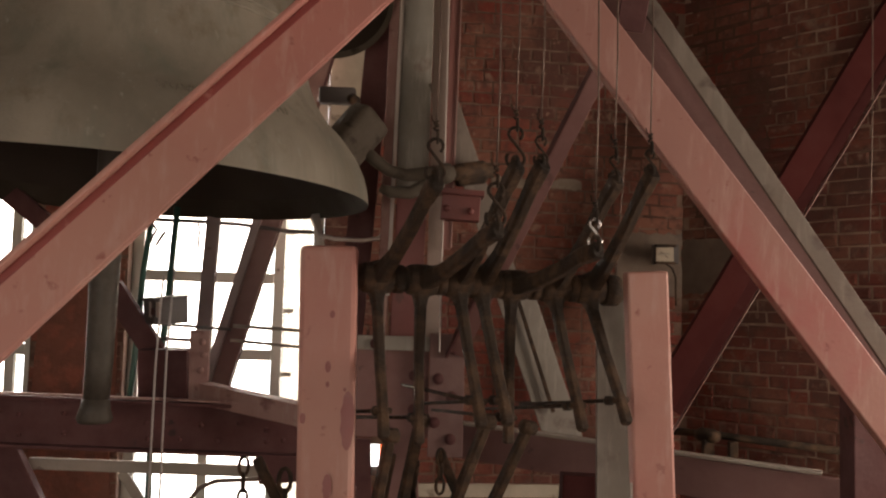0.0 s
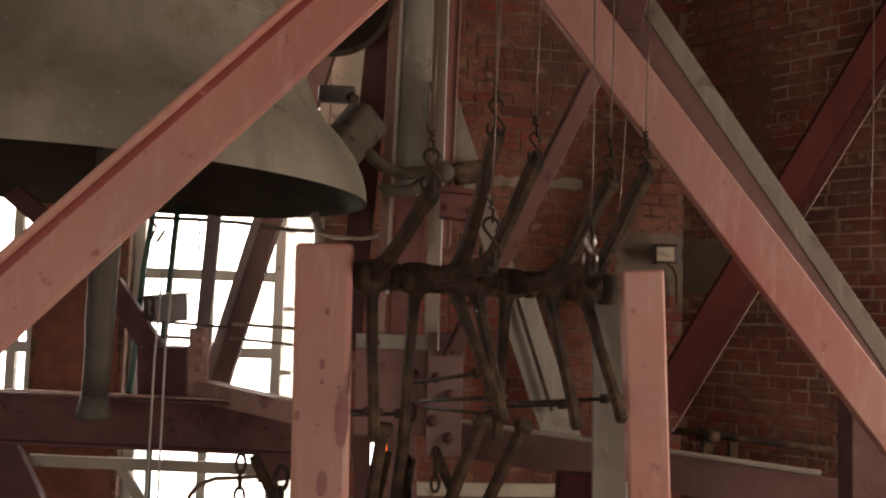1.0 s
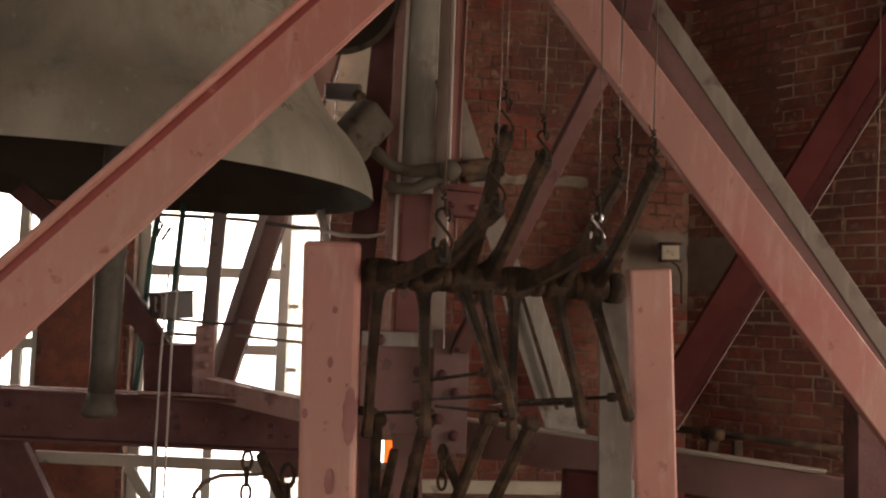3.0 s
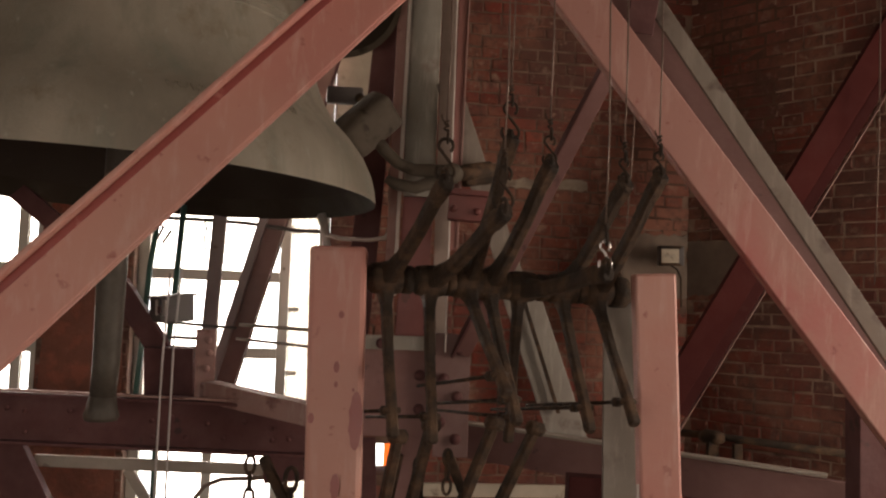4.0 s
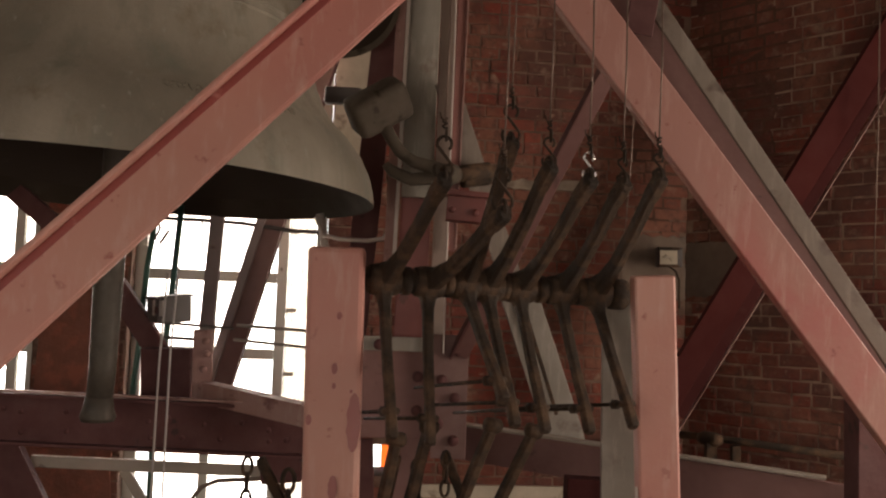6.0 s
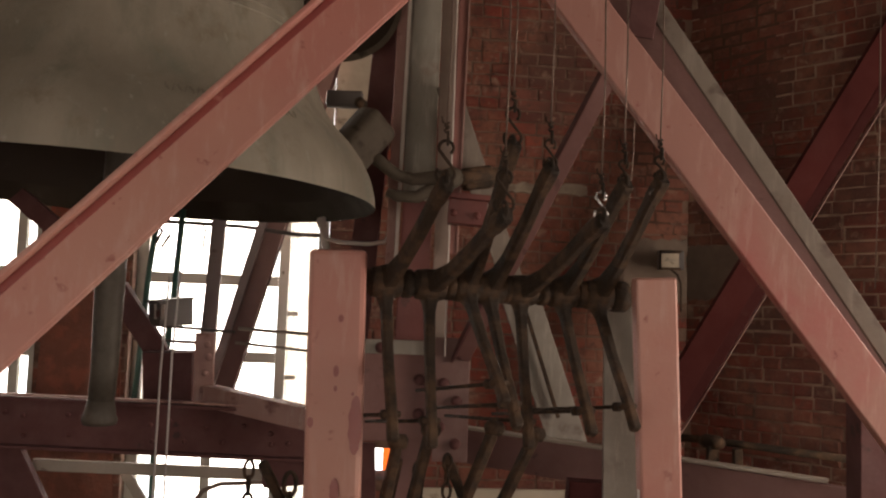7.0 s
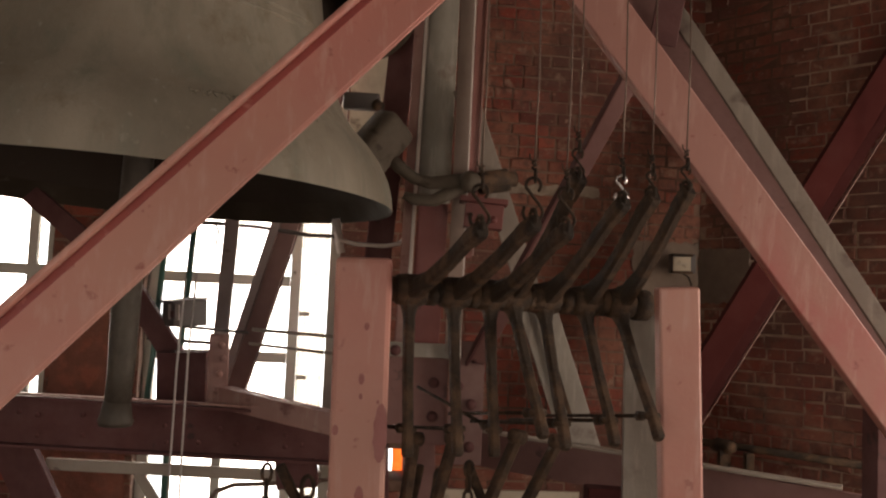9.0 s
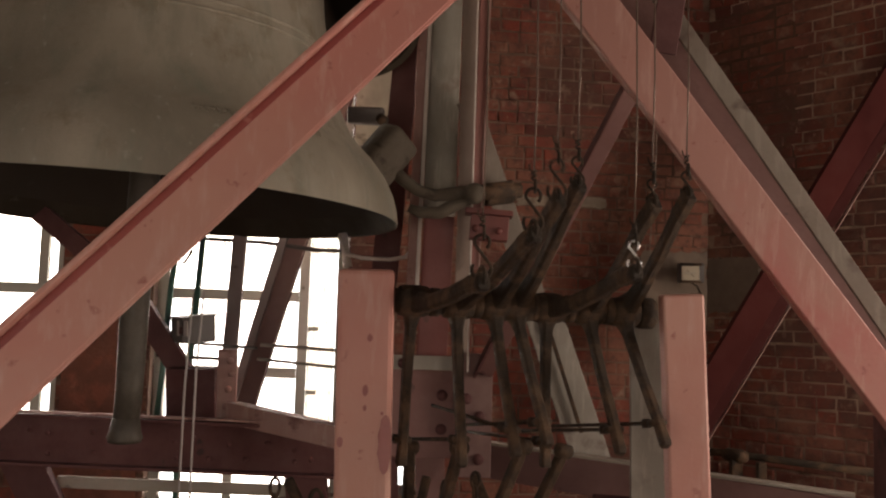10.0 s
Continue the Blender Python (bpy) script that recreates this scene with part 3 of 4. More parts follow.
o = steel("rear_diagonal", "grey-painted steel diagonal behind the levers", "brace", G, ("web", (-0.016, 3.952, 2.603), (0.303, 4.018, 1.750), 0.095, 0.02, GREYBROWN, X), ("lower_web", (0.316, 4.018, 1.750), (0.563, 4.069, 1.079), 0.155, 0.02, GREY, X), ("seam", (0.338, 3.994, 1.696), (0.497, 4.027, 1.237), 0.016, 0.012, IRON, X))
steel("thin_diagonal", "dull pink steel angle sloping behind the levers", "brace", G, ("web", (0.661, 3.257, 2.719), (0.089, 3.960, 1.466), 0.060, 0.012, DIAGONAL, X), ("flange", (0.634, 3.286, 2.728), (0.045, 3.981, 1.464), 0.012, 0.06, MAROON, X))
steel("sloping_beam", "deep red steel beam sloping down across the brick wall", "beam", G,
      ("web", (2.070, 4.202, 3.088), (1.041, 4.338, 1.247), 0.15, 0.03, DEEPRED, X), ("flange", (1.998, 4.140, 3.064), (0.981, 4.273, 1.249), 0.118, 0.05, DEEPRED_LIT, X), ("edge", (2.124, 4.127, 3.026), (1.050, 4.265, 1.146), 0.005, 0.03, PINK_OLD, X))
steel("low_beam", "dull mauve steel beam with a pale top edge", "beam", G,
      ("web", (0.104, 4.198, 1.094), (1.527, 3.605, 0.984), 0.15, 0.04, MAUVE, Z), ("edge", (0.101, 4.162, 1.172), (1.444, 3.598, 1.083), 0.012, 0.07, RAIL, Z))
steel("corner_post", "dark maroon steel post at the foot of the brace", "post", G, ("web", (1.485, 3.318, 1.469), (1.508, 3.367, 0.811), 0.14, 0.12, MAROON, X))
steel("bearing_plate", "grey steel plate carrying the shaft's bearing", "plate", G, ("plate", (0.562, 3.019, 1.722), up_from((0.598, 3.074, 0.975), 0.0), 0.115, 0.02, GREY, X))

steel("foot_plate", "dark maroon steel plates below the gusset", "plate", G, ("plate", (-0.297, 4.108, 1.098), (-0.273, 4.148, 0.556), 0.068, 0.02, MAROON, X), ("side_plate", (-0.128, 4.107, 1.109), (-0.099, 4.147, 0.562), 0.122, 0.02, MAUVE, X))
steel("corner_bracket", "dark maroon steel bracket below the riveted beam", "bracket", G, ("block", (-0.632, 3.982, 1.038), (-0.619, 3.990, 0.927), 0.165, 0.06, MAROON, X))

steel("sloping_strut", "dark maroon steel strut end under the bell's rim", "strut", G, ("web", (-1.993, 4.270, 2.171), (-1.603, 4.292, 1.862), 0.085, 0.04, MAROON, X))
steel("foot_block", "dark iron block low beside the grey plate", "block", G, ("block", (0.422, 3.151, 1.067), (0.549, 3.152, 1.063), 0.11, 0.09, DEEPRED, Z), ("stand", (0.489, 3.156, 1.002), up_from((0.489, 3.156, 1.002), 0.0), 0.08, 0.07, MAROON, X))

# ---- pipes, wires and fittings ----
def pipe(name, label, cat, pts, r, mat, n=8):
    o = thing(name, (0, 0, 0), label, cat)
    tube("run", pts, r, mat, o, n)
    return o


pipe("conduit", "thin green conduit before the window", "pipe", [(-1.355, 4.526, 2.097), (-1.348, 4.397, 1.800), (-1.340, 4.307, 1.392), (-1.364, 4.325, 1.140)], 0.014, GREEN)
pipe("conduit", "thin green conduit before the window", "pipe", [(-1.243, 4.525, 2.101), (-1.230, 4.404, 1.701), (-1.220, 4.288, 1.372), (-1.252, 4.315, 1.013), (-1.257, 4.336, 0.720)], 0.015, GREEN)
pipe("pull_wire", "pale steel wire running down past the beam", "wire", [(-1.068, 3.749, 1.752), (-1.080, 3.745, 1.400), up_from((-1.091, 3.768, 0.814), 0.0)], 0.0045, WIREGREY)
pipe("pull_wire", "pale steel wire running down past the beam", "wire", [(-1.025, 3.747, 1.775), (-1.038, 3.741, 1.445), up_from((-1.043, 3.768, 0.816), 0.0)], 0.0045, WIREGREY)
pipe("tie_rod", "pale grey rod across the window", "rod", [(-0.887, 4.215, 1.554), (-0.442, 4.216, 1.535)], 0.008, RAIL)
pipe("tie_rod", "pale grey rod across the window", "rod", [(-0.898, 4.219, 1.492), (-0.439, 4.222, 1.458)], 0.007, RAIL)
pipe("tie_rod", "dark rod across the window", "rod", [(-1.377, 4.315, 1.559), (-0.921, 4.316, 1.537)], 0.007, BOXGREY)
pipe("tie_rod", "dark rod across the window", "rod", [(-1.375, 4.320, 1.491), (-1.045, 4.320, 1.482)], 0.008, BOXGREY)
pipe("cable", "dark cable sagging under the bell", "cable", [(-1.504, 4.579, 2.049), (-1.179, 4.580, 2.044), (-0.962, 4.580, 2.036), (-0.702, 4.483, 2.000), (-0.543, 4.483, 1.998)], 0.010, BOXGREY)
pipe("cable", "loose end of dark cable", "cable", [(-1.163, 4.580, 2.045), (-1.140, 4.563, 2.006), (-1.149, 4.566, 1.957), (-1.142, 4.570, 1.898)], 0.005, BOXGREY)
pipe("cable", "loose twisted end of dark cable", "cable", [(-1.318, 4.279, 2.043), (-1.265, 4.284, 1.974), (-1.289, 4.288, 1.923), (-1.265, 4.289, 1.904), (-1.227, 4.285, 1.963)], 0.007, BOXGREY)
pipe("conduit", "pale bent conduit beside the column", "pipe", [(-0.558, 4.179, 2.039), (-0.526, 4.185, 1.961), (-0.456, 4.186, 1.946), (-0.332, 4.186, 1.943), (-0.264, 4.185, 1.955), (-0.235, 4.183, 1.991)], 0.009, PALE)
pipe("conduit", "pale upright conduit beside the column", "pipe", [(-0.550, 4.228, 2.057), (-0.520, 4.239, 1.908)], 0.018, PALE)
pipe("conduit", "grey bent conduit near the lower window", "pipe", [(-1.011, 4.072, 0.768), (-1.001, 4.067, 0.832), (-0.967, 4.064, 0.880), (-0.896, 4.061, 0.911), (-0.764, 4.061, 0.920), (-0.565, 4.059, 0.941), (-0.541, 4.363, 0.897), (-0.588, 4.972, 0.802)], 0.010, WIRE)
pipe("handrail_pipe", "dark pipe along the brick wall", "pipe", [(1.117, 4.547, 1.121), (1.275, 4.498, 1.116), (1.760, 4.047, 1.104)], 0.017, IRON)
pipe("hanging_wire", "thin pale wire hanging by the brick wall", "wire", [up_from((1.819, 3.996, 3.169), 4.598), (1.820, 3.999, 3.121), (1.837, 4.049, 2.448), (1.839, 4.095, 1.822)], 0.003, WIRE, 6)
pipe("hanging_wire", "thin pale wire hanging behind the levers", "wire", [up_from((0.695, 3.511, 2.947), 4.598), (0.697, 3.523, 2.778), (0.693, 3.560, 2.270), (0.669, 3.598, 1.762)], 0.0022, WIRE, 6)

o = thing("roller_bracket", (0, 0, 0), "dark iron roller bracket on the low beam", "bracket")
tube("roller", [(1.209, 4.447, 1.120), (1.219, 4.427, 1.122), (1.264, 4.387, 1.119), (1.279, 4.367, 1.119)], [0.024, 0.032, 0.032, 0.022], IRON, o, 16)
bar("foot", (1.245, 4.408, 1.108), (1.248, 4.415, 1.013), 0.05, 0.05, IRON, o)
bar("foot", (1.340, 4.348, 1.101), (1.342, 4.354, 1.020), 0.04, 0.04, IRON, o)

o = thing("switch_box", (0, 0, 0), "dark grey electrical box with a pale label", "box")
bm = extrude(bmesh.new(), rect(0.155, 0.13), (-1.186, 4.206, 1.669), (-1.182, 4.214, 1.558), (0.8, 0.6, 0), 0.006)
part("casing", bm, BOXGREY, o)
bar("lid", (-1.186, 4.206, 1.674), (-1.185, 4.207, 1.664), 0.17, 0.145, BOXGREY, o, (0.8, 0.6, 0), 0.002)
lab = bar("label", (-1.209, 4.123, 1.647), (-1.207, 4.127, 1.582), 0.07, 0.006, PALE, o, (0.8, -0.6, 0), 0.001)
bar("mark", (-1.213, 4.115, 1.620), (-1.212, 4.117, 1.591), 0.02, 0.006, MAROON, lab, (0.8, -0.6, 0), 0.001)

o = thing("floodlight", (0, 0, 0), "small square pale floodlight on the brick wall", "lamp")
hou = bar("housing", (1.142, 4.843, 2.020), (1.145, 4.849, 1.921), 0.124, 0.06, BOXGREY, o, X, 0.006)
bar("glass_front", (1.130, 4.800, 2.002), (1.133, 4.806, 1.931), 0.088, 0.008, CREAM, hou, X, 0.003)
for z in (2.011, 1.924):
    bar("rim", (1.078, 4.796, z), (1.184, 4.800, z), 0.012, 0.014, IRON, hou, Z, 0.002)
bar("bulb", (1.104, 4.796, 1.966), (1.156, 4.796, 1.968), 0.012, 0.008, STONE, o, Z, 0.002)
bar("reflector_fold", (1.112, 4.7955, 1.980), (1.148, 4.7955, 1.948), 0.005, 0.004, DULLSTONE, hou, X, 0.001)
bar("mount", (1.151, 4.876, 1.972), (1.181, 5.005, 1.982), 0.03, 0.03, BOXGREY, o, X, 0.003)
tube("cable", [(1.148, 4.859, 1.925), (1.190, 4.891, 1.905), (1.216, 4.924, 1.862), (1.224, 4.945, 1.717)], 0.005, IRON, o, 6)

# ---- hammer of the great bell ----
PIVOT = V((0.025, 3.718, 2.177))
hammer = thing("bell_hammer", PIVOT, "heavy dark grey iron bell hammer on a curved arm", "hammer")


def local(p):
    return V(p) - PIVOT


h0, h1 = local((-0.392, 3.677, 2.315)), local((-0.208, 3.727, 2.466))
bm = extrude(bmesh.new(), rect(0.158, 0.14), h0, h1, (0.6, 0, 0.8), 0.032)
part("head", bm, HAMMER, hammer, smooth=True)
tube("arm", [local(p) for p in ((-0.272, 3.706, 2.334), (-0.235, 3.710, 2.283), (-0.189, 3.714, 2.231), (-0.131, 3.716, 2.202), (-0.053, 3.717, 2.192), (0.025, 3.718, 2.177))], [0.026, 0.025, 0.024, 0.025, 0.028, 0.03], HAMMER, hammer, 14)
tube("boss", [local(p) for p in ((0.016, 3.629, 2.163), (0.018, 3.658, 2.168), (0.023, 3.787, 2.188), (0.025, 3.817, 2.192))], [0.03, 0.042, 0.042, 0.03], HAMMER, hammer, 16)
tube("tail_arm", [local(p) for p in ((-0.242, 3.747, 2.181), (-0.208, 3.749, 2.156), (-0.129, 3.741, 2.135), (0.025, 3.728, 2.174))], [0.016, 0.024, 0.026, 0.03], HAMMER, hammer, 12)
o = thing("hammer_bearing", (0, 0, 0), "dark iron bearing block and shaft of the hammer", "bearing")
tube("shaft", [(-0.042, 3.817, 2.186), (0.211, 3.915, 2.224)], 0.032, IRON, o, 14)
bar("block", (0.061, 3.887, 2.195), (0.184, 3.915, 2.218), 0.09, 0.07, IRON, o, Z, 0.012)
o = thing("buffer_arm", (0, 0, 0), "dark iron buffer arm beside the hammer", "arm")
bar("arm", (-0.508, 3.894, 2.512), (-0.357, 3.894, 2.510), 0.07, 0.05, BOXGREY, o, Z, 0.01)
tube("pin", [(-0.370, 3.845, 2.493), (-0.350, 3.826, 2.476)], 0.022, IRON, o, 12)


# ---- braces of the frame ----
def brace_pink():
    p0, p1 = (-1.255, 2.100, 1.274), (0.105, 2.713, 2.889)
    o = thing("diagonal_brace", p0, "pink-painted steel channel brace rising diagonally before the bell", "brace", "braces of the frame")
    o.location = (0, 0, 0)
    side = (-0.6, 0, 0.8)
    bar("web", p0, p1, 0.148, 0.012, PINK, o, side, 0.003)
    x, y, z = basis(p0, p1, side)
    for s in (1, -1):
        off = x * (0.0745 * s)
        bar("flange", V(p0) + off - V((0, 0.012 * (1 if s > 0 else -0.5), 0)), V(p1) + off - V((0, 0.012 * (1 if s > 0 else -0.5), 0)), 0.014, 0.07 if s > 0 else 0.016, PINK, o, side, 0.004)
    # Dark red strip that paints in the shadow below the flange's lip.
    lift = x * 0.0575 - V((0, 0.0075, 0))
    bar("paint_band", V(p0) + lift, V(p1) + lift, 0.019, 0.004, LIPSHADE, o, side, 0.001, "deep red band that paints in the shadow under the lip")


def brace_pink_right():
    p0, p1 = (0.088, 2.683, 2.889), (1.457, 2.962, 1.269)
    o = thing("diagonal_brace", (0, 0, 0), "pink-painted steel channel brace with red patches, sloping down", "brace", "braces of the frame")
    bar("web", p0, p1, 0.1345, 0.014, REDPINK, o, (0.8, 0, 0.6), 0.004)
    x, y, z = basis(p0, p1, (0.8, 0, 0.6))
    for e in (-0.062, 0.062):
        bar("flange", V(p0) + x * e + V((0, 0.026, 0)), V(p1) + x * e + V((0, 0.026, 0)), 0.010, 0.036, REDPINK, o, (0.8, 0, 0.6), 0.002)
    o = thing("rear_brace", (0, 0, 0), "grey-painted steel angle brace behind the pink one", "brace", "braces of the frame")
    bar("flange", (0.435, 3.143, 3.034), (1.471, 3.000, 1.443), 0.058, 0.016, GREYBROWN, o, (0.8, 0, 0.6), 0.003)
    bar("web", (0.348, 3.202, 3.057), (1.448, 3.062, 1.411), 0.17, 0.016, MAUVE, o, (0.8, 0, 0.6), 0.003)
    bar("gusset", (0.634, 3.022, 2.779), (0.602, 3.039, 2.550), 0.09, 0.012, MAROON, o, (0.9, 0, 0.3), 0.003)


def post(p_top, p_low, w, label, depth=0.11):
    o = thing("frame_post", (0, 0, 0), label, "post", "posts of the lever frame")
    d = (V(p_low) - V(p_top)).normalized()
    foot = V(p_top) + d * ((p_top[2] - 0.0) / -d.z)
    bm = extrude(bmesh.new(), rect(w, depth, 0, 0), foot, p_top, (1, 0.05, 0), 0.014 if w > 0.14 else 0.008)
    part("shaft", bm, PINK, o)
    return o


brace_pink()
brace_pink_right()
left_post = post((-0.285, 2.593, 1.794), (-0.278, 2.643, 1.108), 0.151, "thick pink-painted steel post with chipped spots and a maroon stain")
right_post = post((0.611, 2.796, 1.761), (0.651, 2.844, 1.103), 0.122, "thick pink-painted steel post with chipped spots beside a grey plate", 0.06)

bar("worn_edge", (0.5835, 2.8205, 1.150), (0.594, 2.834, 0.960), 0.007, 0.008, PALE, right_post, X, 0.002, "edge worn to pale bare metal")


def paint_patch(parent, at, wx, wz, mat):
    """A thin spill of darker paint on a post's face."""
    bm = bmesh.new()
    n = 20
    rings = []
    for y in (0.0, -0.002):
        rings.append([bm.verts.new(V(at) + V((wx * math.cos(2 * math.pi * k / n) * (1 + 0.12 * math.sin(3 * k)), y, wz * math.sin(2 * math.pi * k / n)))) for k in range(n)])
    for k in range(n):
        bm.faces.new((rings[0][k], rings[0][(k + 1) % n], rings[1][(k + 1) % n], rings[1][k]))
    bm.faces.new(rings[1])
    part("paint_patch", bm, mat, parent, "spot of darker maroon paint")


# ---- bell ----
def bell(at, R, name, label, mat, rim):
    o = thing(name, at, label, "bell", "bells")
    outer = [(1.0, 0.0), (0.994, 0.05), (0.978, 0.105), (0.942, 0.175), (0.890, 0.24), (0.828, 0.30), (0.782, 0.365), (0.746, 0.44), (0.718, 0.52), (0.694, 0.61), (0.670, 0.72), (0.650, 0.84), (0.635, 0.97), (0.624, 1.1), (0.612, 1.22), (0.575, 1.31), (0.48, 1.37), (0.30, 1.41), (0.05, 1.42)]
    inner = [(0.05, 1.34), (0.40, 1.32), (0.54, 1.22), (0.57, 1.0), (0.59, 0.8), (0.62, 0.55), (0.66, 0.40), (0.72, 0.28), (0.82, 0.18), (0.925, 0.085)]
    lip = [(0.925, 0.085), (0.965, 0.035), (0.985, 0.012), (0.992, 0.002), (1.0, 0.0)]
    part("shell", lathe(bmesh.new(), [(r * R, z * R) for r, z in outer]), mat, o, smooth=True)
    part("inner_shell", lathe(bmesh.new(), [(r * R, z * R) for r, z in inner]), INNER_BRONZE, o, "very dark inside of the bell", smooth=True)
    part("lip", lathe(bmesh.new(), [(r * R, z * R) for r, z in lip]), rim, o, "dark striking lip", smooth=True)
    bm = bmesh.new()
    for z, r in ((0.62, 0.692), (0.655, 0.684), (1.18, 0.618)):
        tube_bm(bm, [(r * R * math.cos(2 * math.pi * k / 72), r * R * math.sin(2 * math.pi * k / 72), z * R) for k in range(72)], 0.008 * R, 6, True)
    part("moulding", bm, mat, o, smooth=True)
    bm = bmesh.new()
    for k in range(4):
        a = k * math.pi / 2
        tube_bm(bm, [(0.22 * R * math.cos(a) * f, 0.22 * R * math.sin(a) * f, (1.38 + h) * R) for f, h in ((1, 0), (1.15, 0.12), (0.8, 0.26), (0.2, 0.3))], 0.05 * R, 8)
    part("crown", bm, mat, o, smooth=True)
    return o


paint_patch(left_post, (-0.219, 2.565, 1.330), 0.018, 0.078, REDPATCH)
paint_patch(left_post, (-0.268, 2.577, 1.155), 0.012, 0.034, REDPATCH)
paint_patch(left_post, (-0.275, 2.5608, 1.470), 0.0075, 0.015, REDPATCH)
paint_patch(left_post, (-0.338, 2.5677, 1.333), 0.008, 0.014, REDPATCH)
paint_patch(left_post, (-0.275, 2.5640, 1.424), 0.005, 0.008, REDPATCH)
paint_patch(left_post, (-0.267, 2.5513, 1.609), 0.007, 0.01, REDPATCH)
paint_patch(left_post, (-0.229, 2.5671, 1.411), 0.004, 0.005, REDPATCH)
BELL = (-1.240, 3.606, 2.063)
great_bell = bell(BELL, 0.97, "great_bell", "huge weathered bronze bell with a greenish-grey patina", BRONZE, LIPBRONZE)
great_bell.rotation_euler = (0, radians(1.7), 0)
LETTERS = [-63.5 + 1.25 * k for k in range(9)] + [-36.0, -34.6, -33.2]
for k, deg in enumerate(LETTERS):
    a = radians(deg)
    c = V((math.cos(a), math.sin(a), 0))
    tangent = V((-c.y, c.x, 0))
    slant = tangent * (0.004 if k % 2 else -0.004)
    bm = bmesh.new()
    extrude(bm, rect(0.006, 0.004), c * 0.8722 + V((0, 0, 0.222)) - slant, c * 0.852 + V((0, 0, 0.247)) + slant, tangent, 0.001)
    extrude(bm, rect(0.004, 0.004), c * 0.863 + V((0, 0, 0.235)) - tangent * 0.006, c * 0.863 + V((0, 0, 0.235)) + tangent * 0.006, c, 0.0)
    part("letter", bm, LETTER, great_bell)
cl = thing("clapper", (0, 0, 0), "long grey iron bell clapper with a flared end", "clapper")
tube("rod", [V(BELL) + V((0.0, 0, 1.27)), (-1.225, 3.521, 2.536), (-1.217, 3.546, 2.200), (-1.237, 3.575, 1.800), (-1.248, 3.604, 1.401), (-1.256, 3.614, 1.274)], [0.05, 0.05, 0.055, 0.056, 0.050, 0.048], CLAPPER, cl, 20)
tube("foot", [(-1.256, 3.613, 1.278), (-1.259, 3.617, 1.228), (-1.260, 3.619, 1.205), (-1.260, 3.620, 1.188)], [0.049, 0.058, 0.066, 0.060], CLAPPER, cl, 20)
small = bell((-0.486, 3.894, 2.924), 0.272, "small_bell", "grey bronze bell hanging higher beside the column", BRONZE, HAMMER)
small.rotation_euler = (radians(-50), 0, 0)


# ---- crank levers on their shaft ----
HUB0, HUB1 = V((-0.168, 2.659, 1.714)), V((0.466, 2.880, 1.707))
AX = (HUB1 - HUB0).normalized()
CRANK = Matrix(((AX.x, -AX.y, 0), (AX.y, AX.x, 0), (0, 0, 1))).to_4x4()
HUB_AT = (0.012, 0.205, 0.372, 0.473, 0.621, 0.818, 0.990)
# how far each upper arm leans along the shaft
LEAN = (0.032, 0.045, 0.019, 0.027, 0.033, 0.0, 0.007)


def taper(name, pts, deep, wide, mat, parent):
    """A forged flat arm through points, its depth and width given point by point."""
    bm = bmesh.new()
    pts = [V(p) for p in pts]
    rings = []
    for i, p in enumerate(pts):
        z = (pts[min(i + 1, len(pts) - 1)] - pts[max(i - 1, 0)]).normalized()
        x = V((1, 0, 0))
        x = (x - z * x.dot(z)).normalized()
        y = z.cross(x)
        a, b, c = wide[i] / 2, deep[i] / 2, 0.62
        rings.append([bm.verts.new(p + x * u * a + y * v * b) for u, v in ((1, c), (c, 1), (-c, 1), (-1, c), (-1, -c), (-c, -1), (c, -1), (1, -c))])
    for A, B in zip(rings, rings[1:]):
        for k in range(8):
            bm.faces.new((A[k], A[(k + 1) % 8], B[(k + 1) % 8], B[k]))
    bm.faces.new(rings[0][::-1])
    bm.faces.new(rings[-1])
    return part(name, bm, mat, parent)


def lever_shaft():
    o = thing("lever_shaft", (0, 0, 0), "dark greasy iron shaft held between the pink posts", "shaft")
    tube("rod", [HUB0 - AX * 0.10, HUB1 + AX * 0.10], 0.034, IRON, o, 20)
    tube("end_bearing", [HUB1 + AX * a for a in (0.040, 0.044, 0.085, 0.09)], [0.036, 0.047, 0.047, 0.040], IRON, o, 20)
    for f in (0.105, 0.29, 0.545, 0.72, 0.905):
        c = HUB0.lerp(HUB1, f)
        tube("collar", [c + AX * e for e in (-0.013, -0.011, 0.011, 0.013)], [0.035, 0.040, 0.040, 0.035], IRON, o, 18)
    return o


TIP = V((0.0, -0.356, 0.254))
LOW = V((-0.015, -0.221, -0.395))
PIN = LOW * 0.84


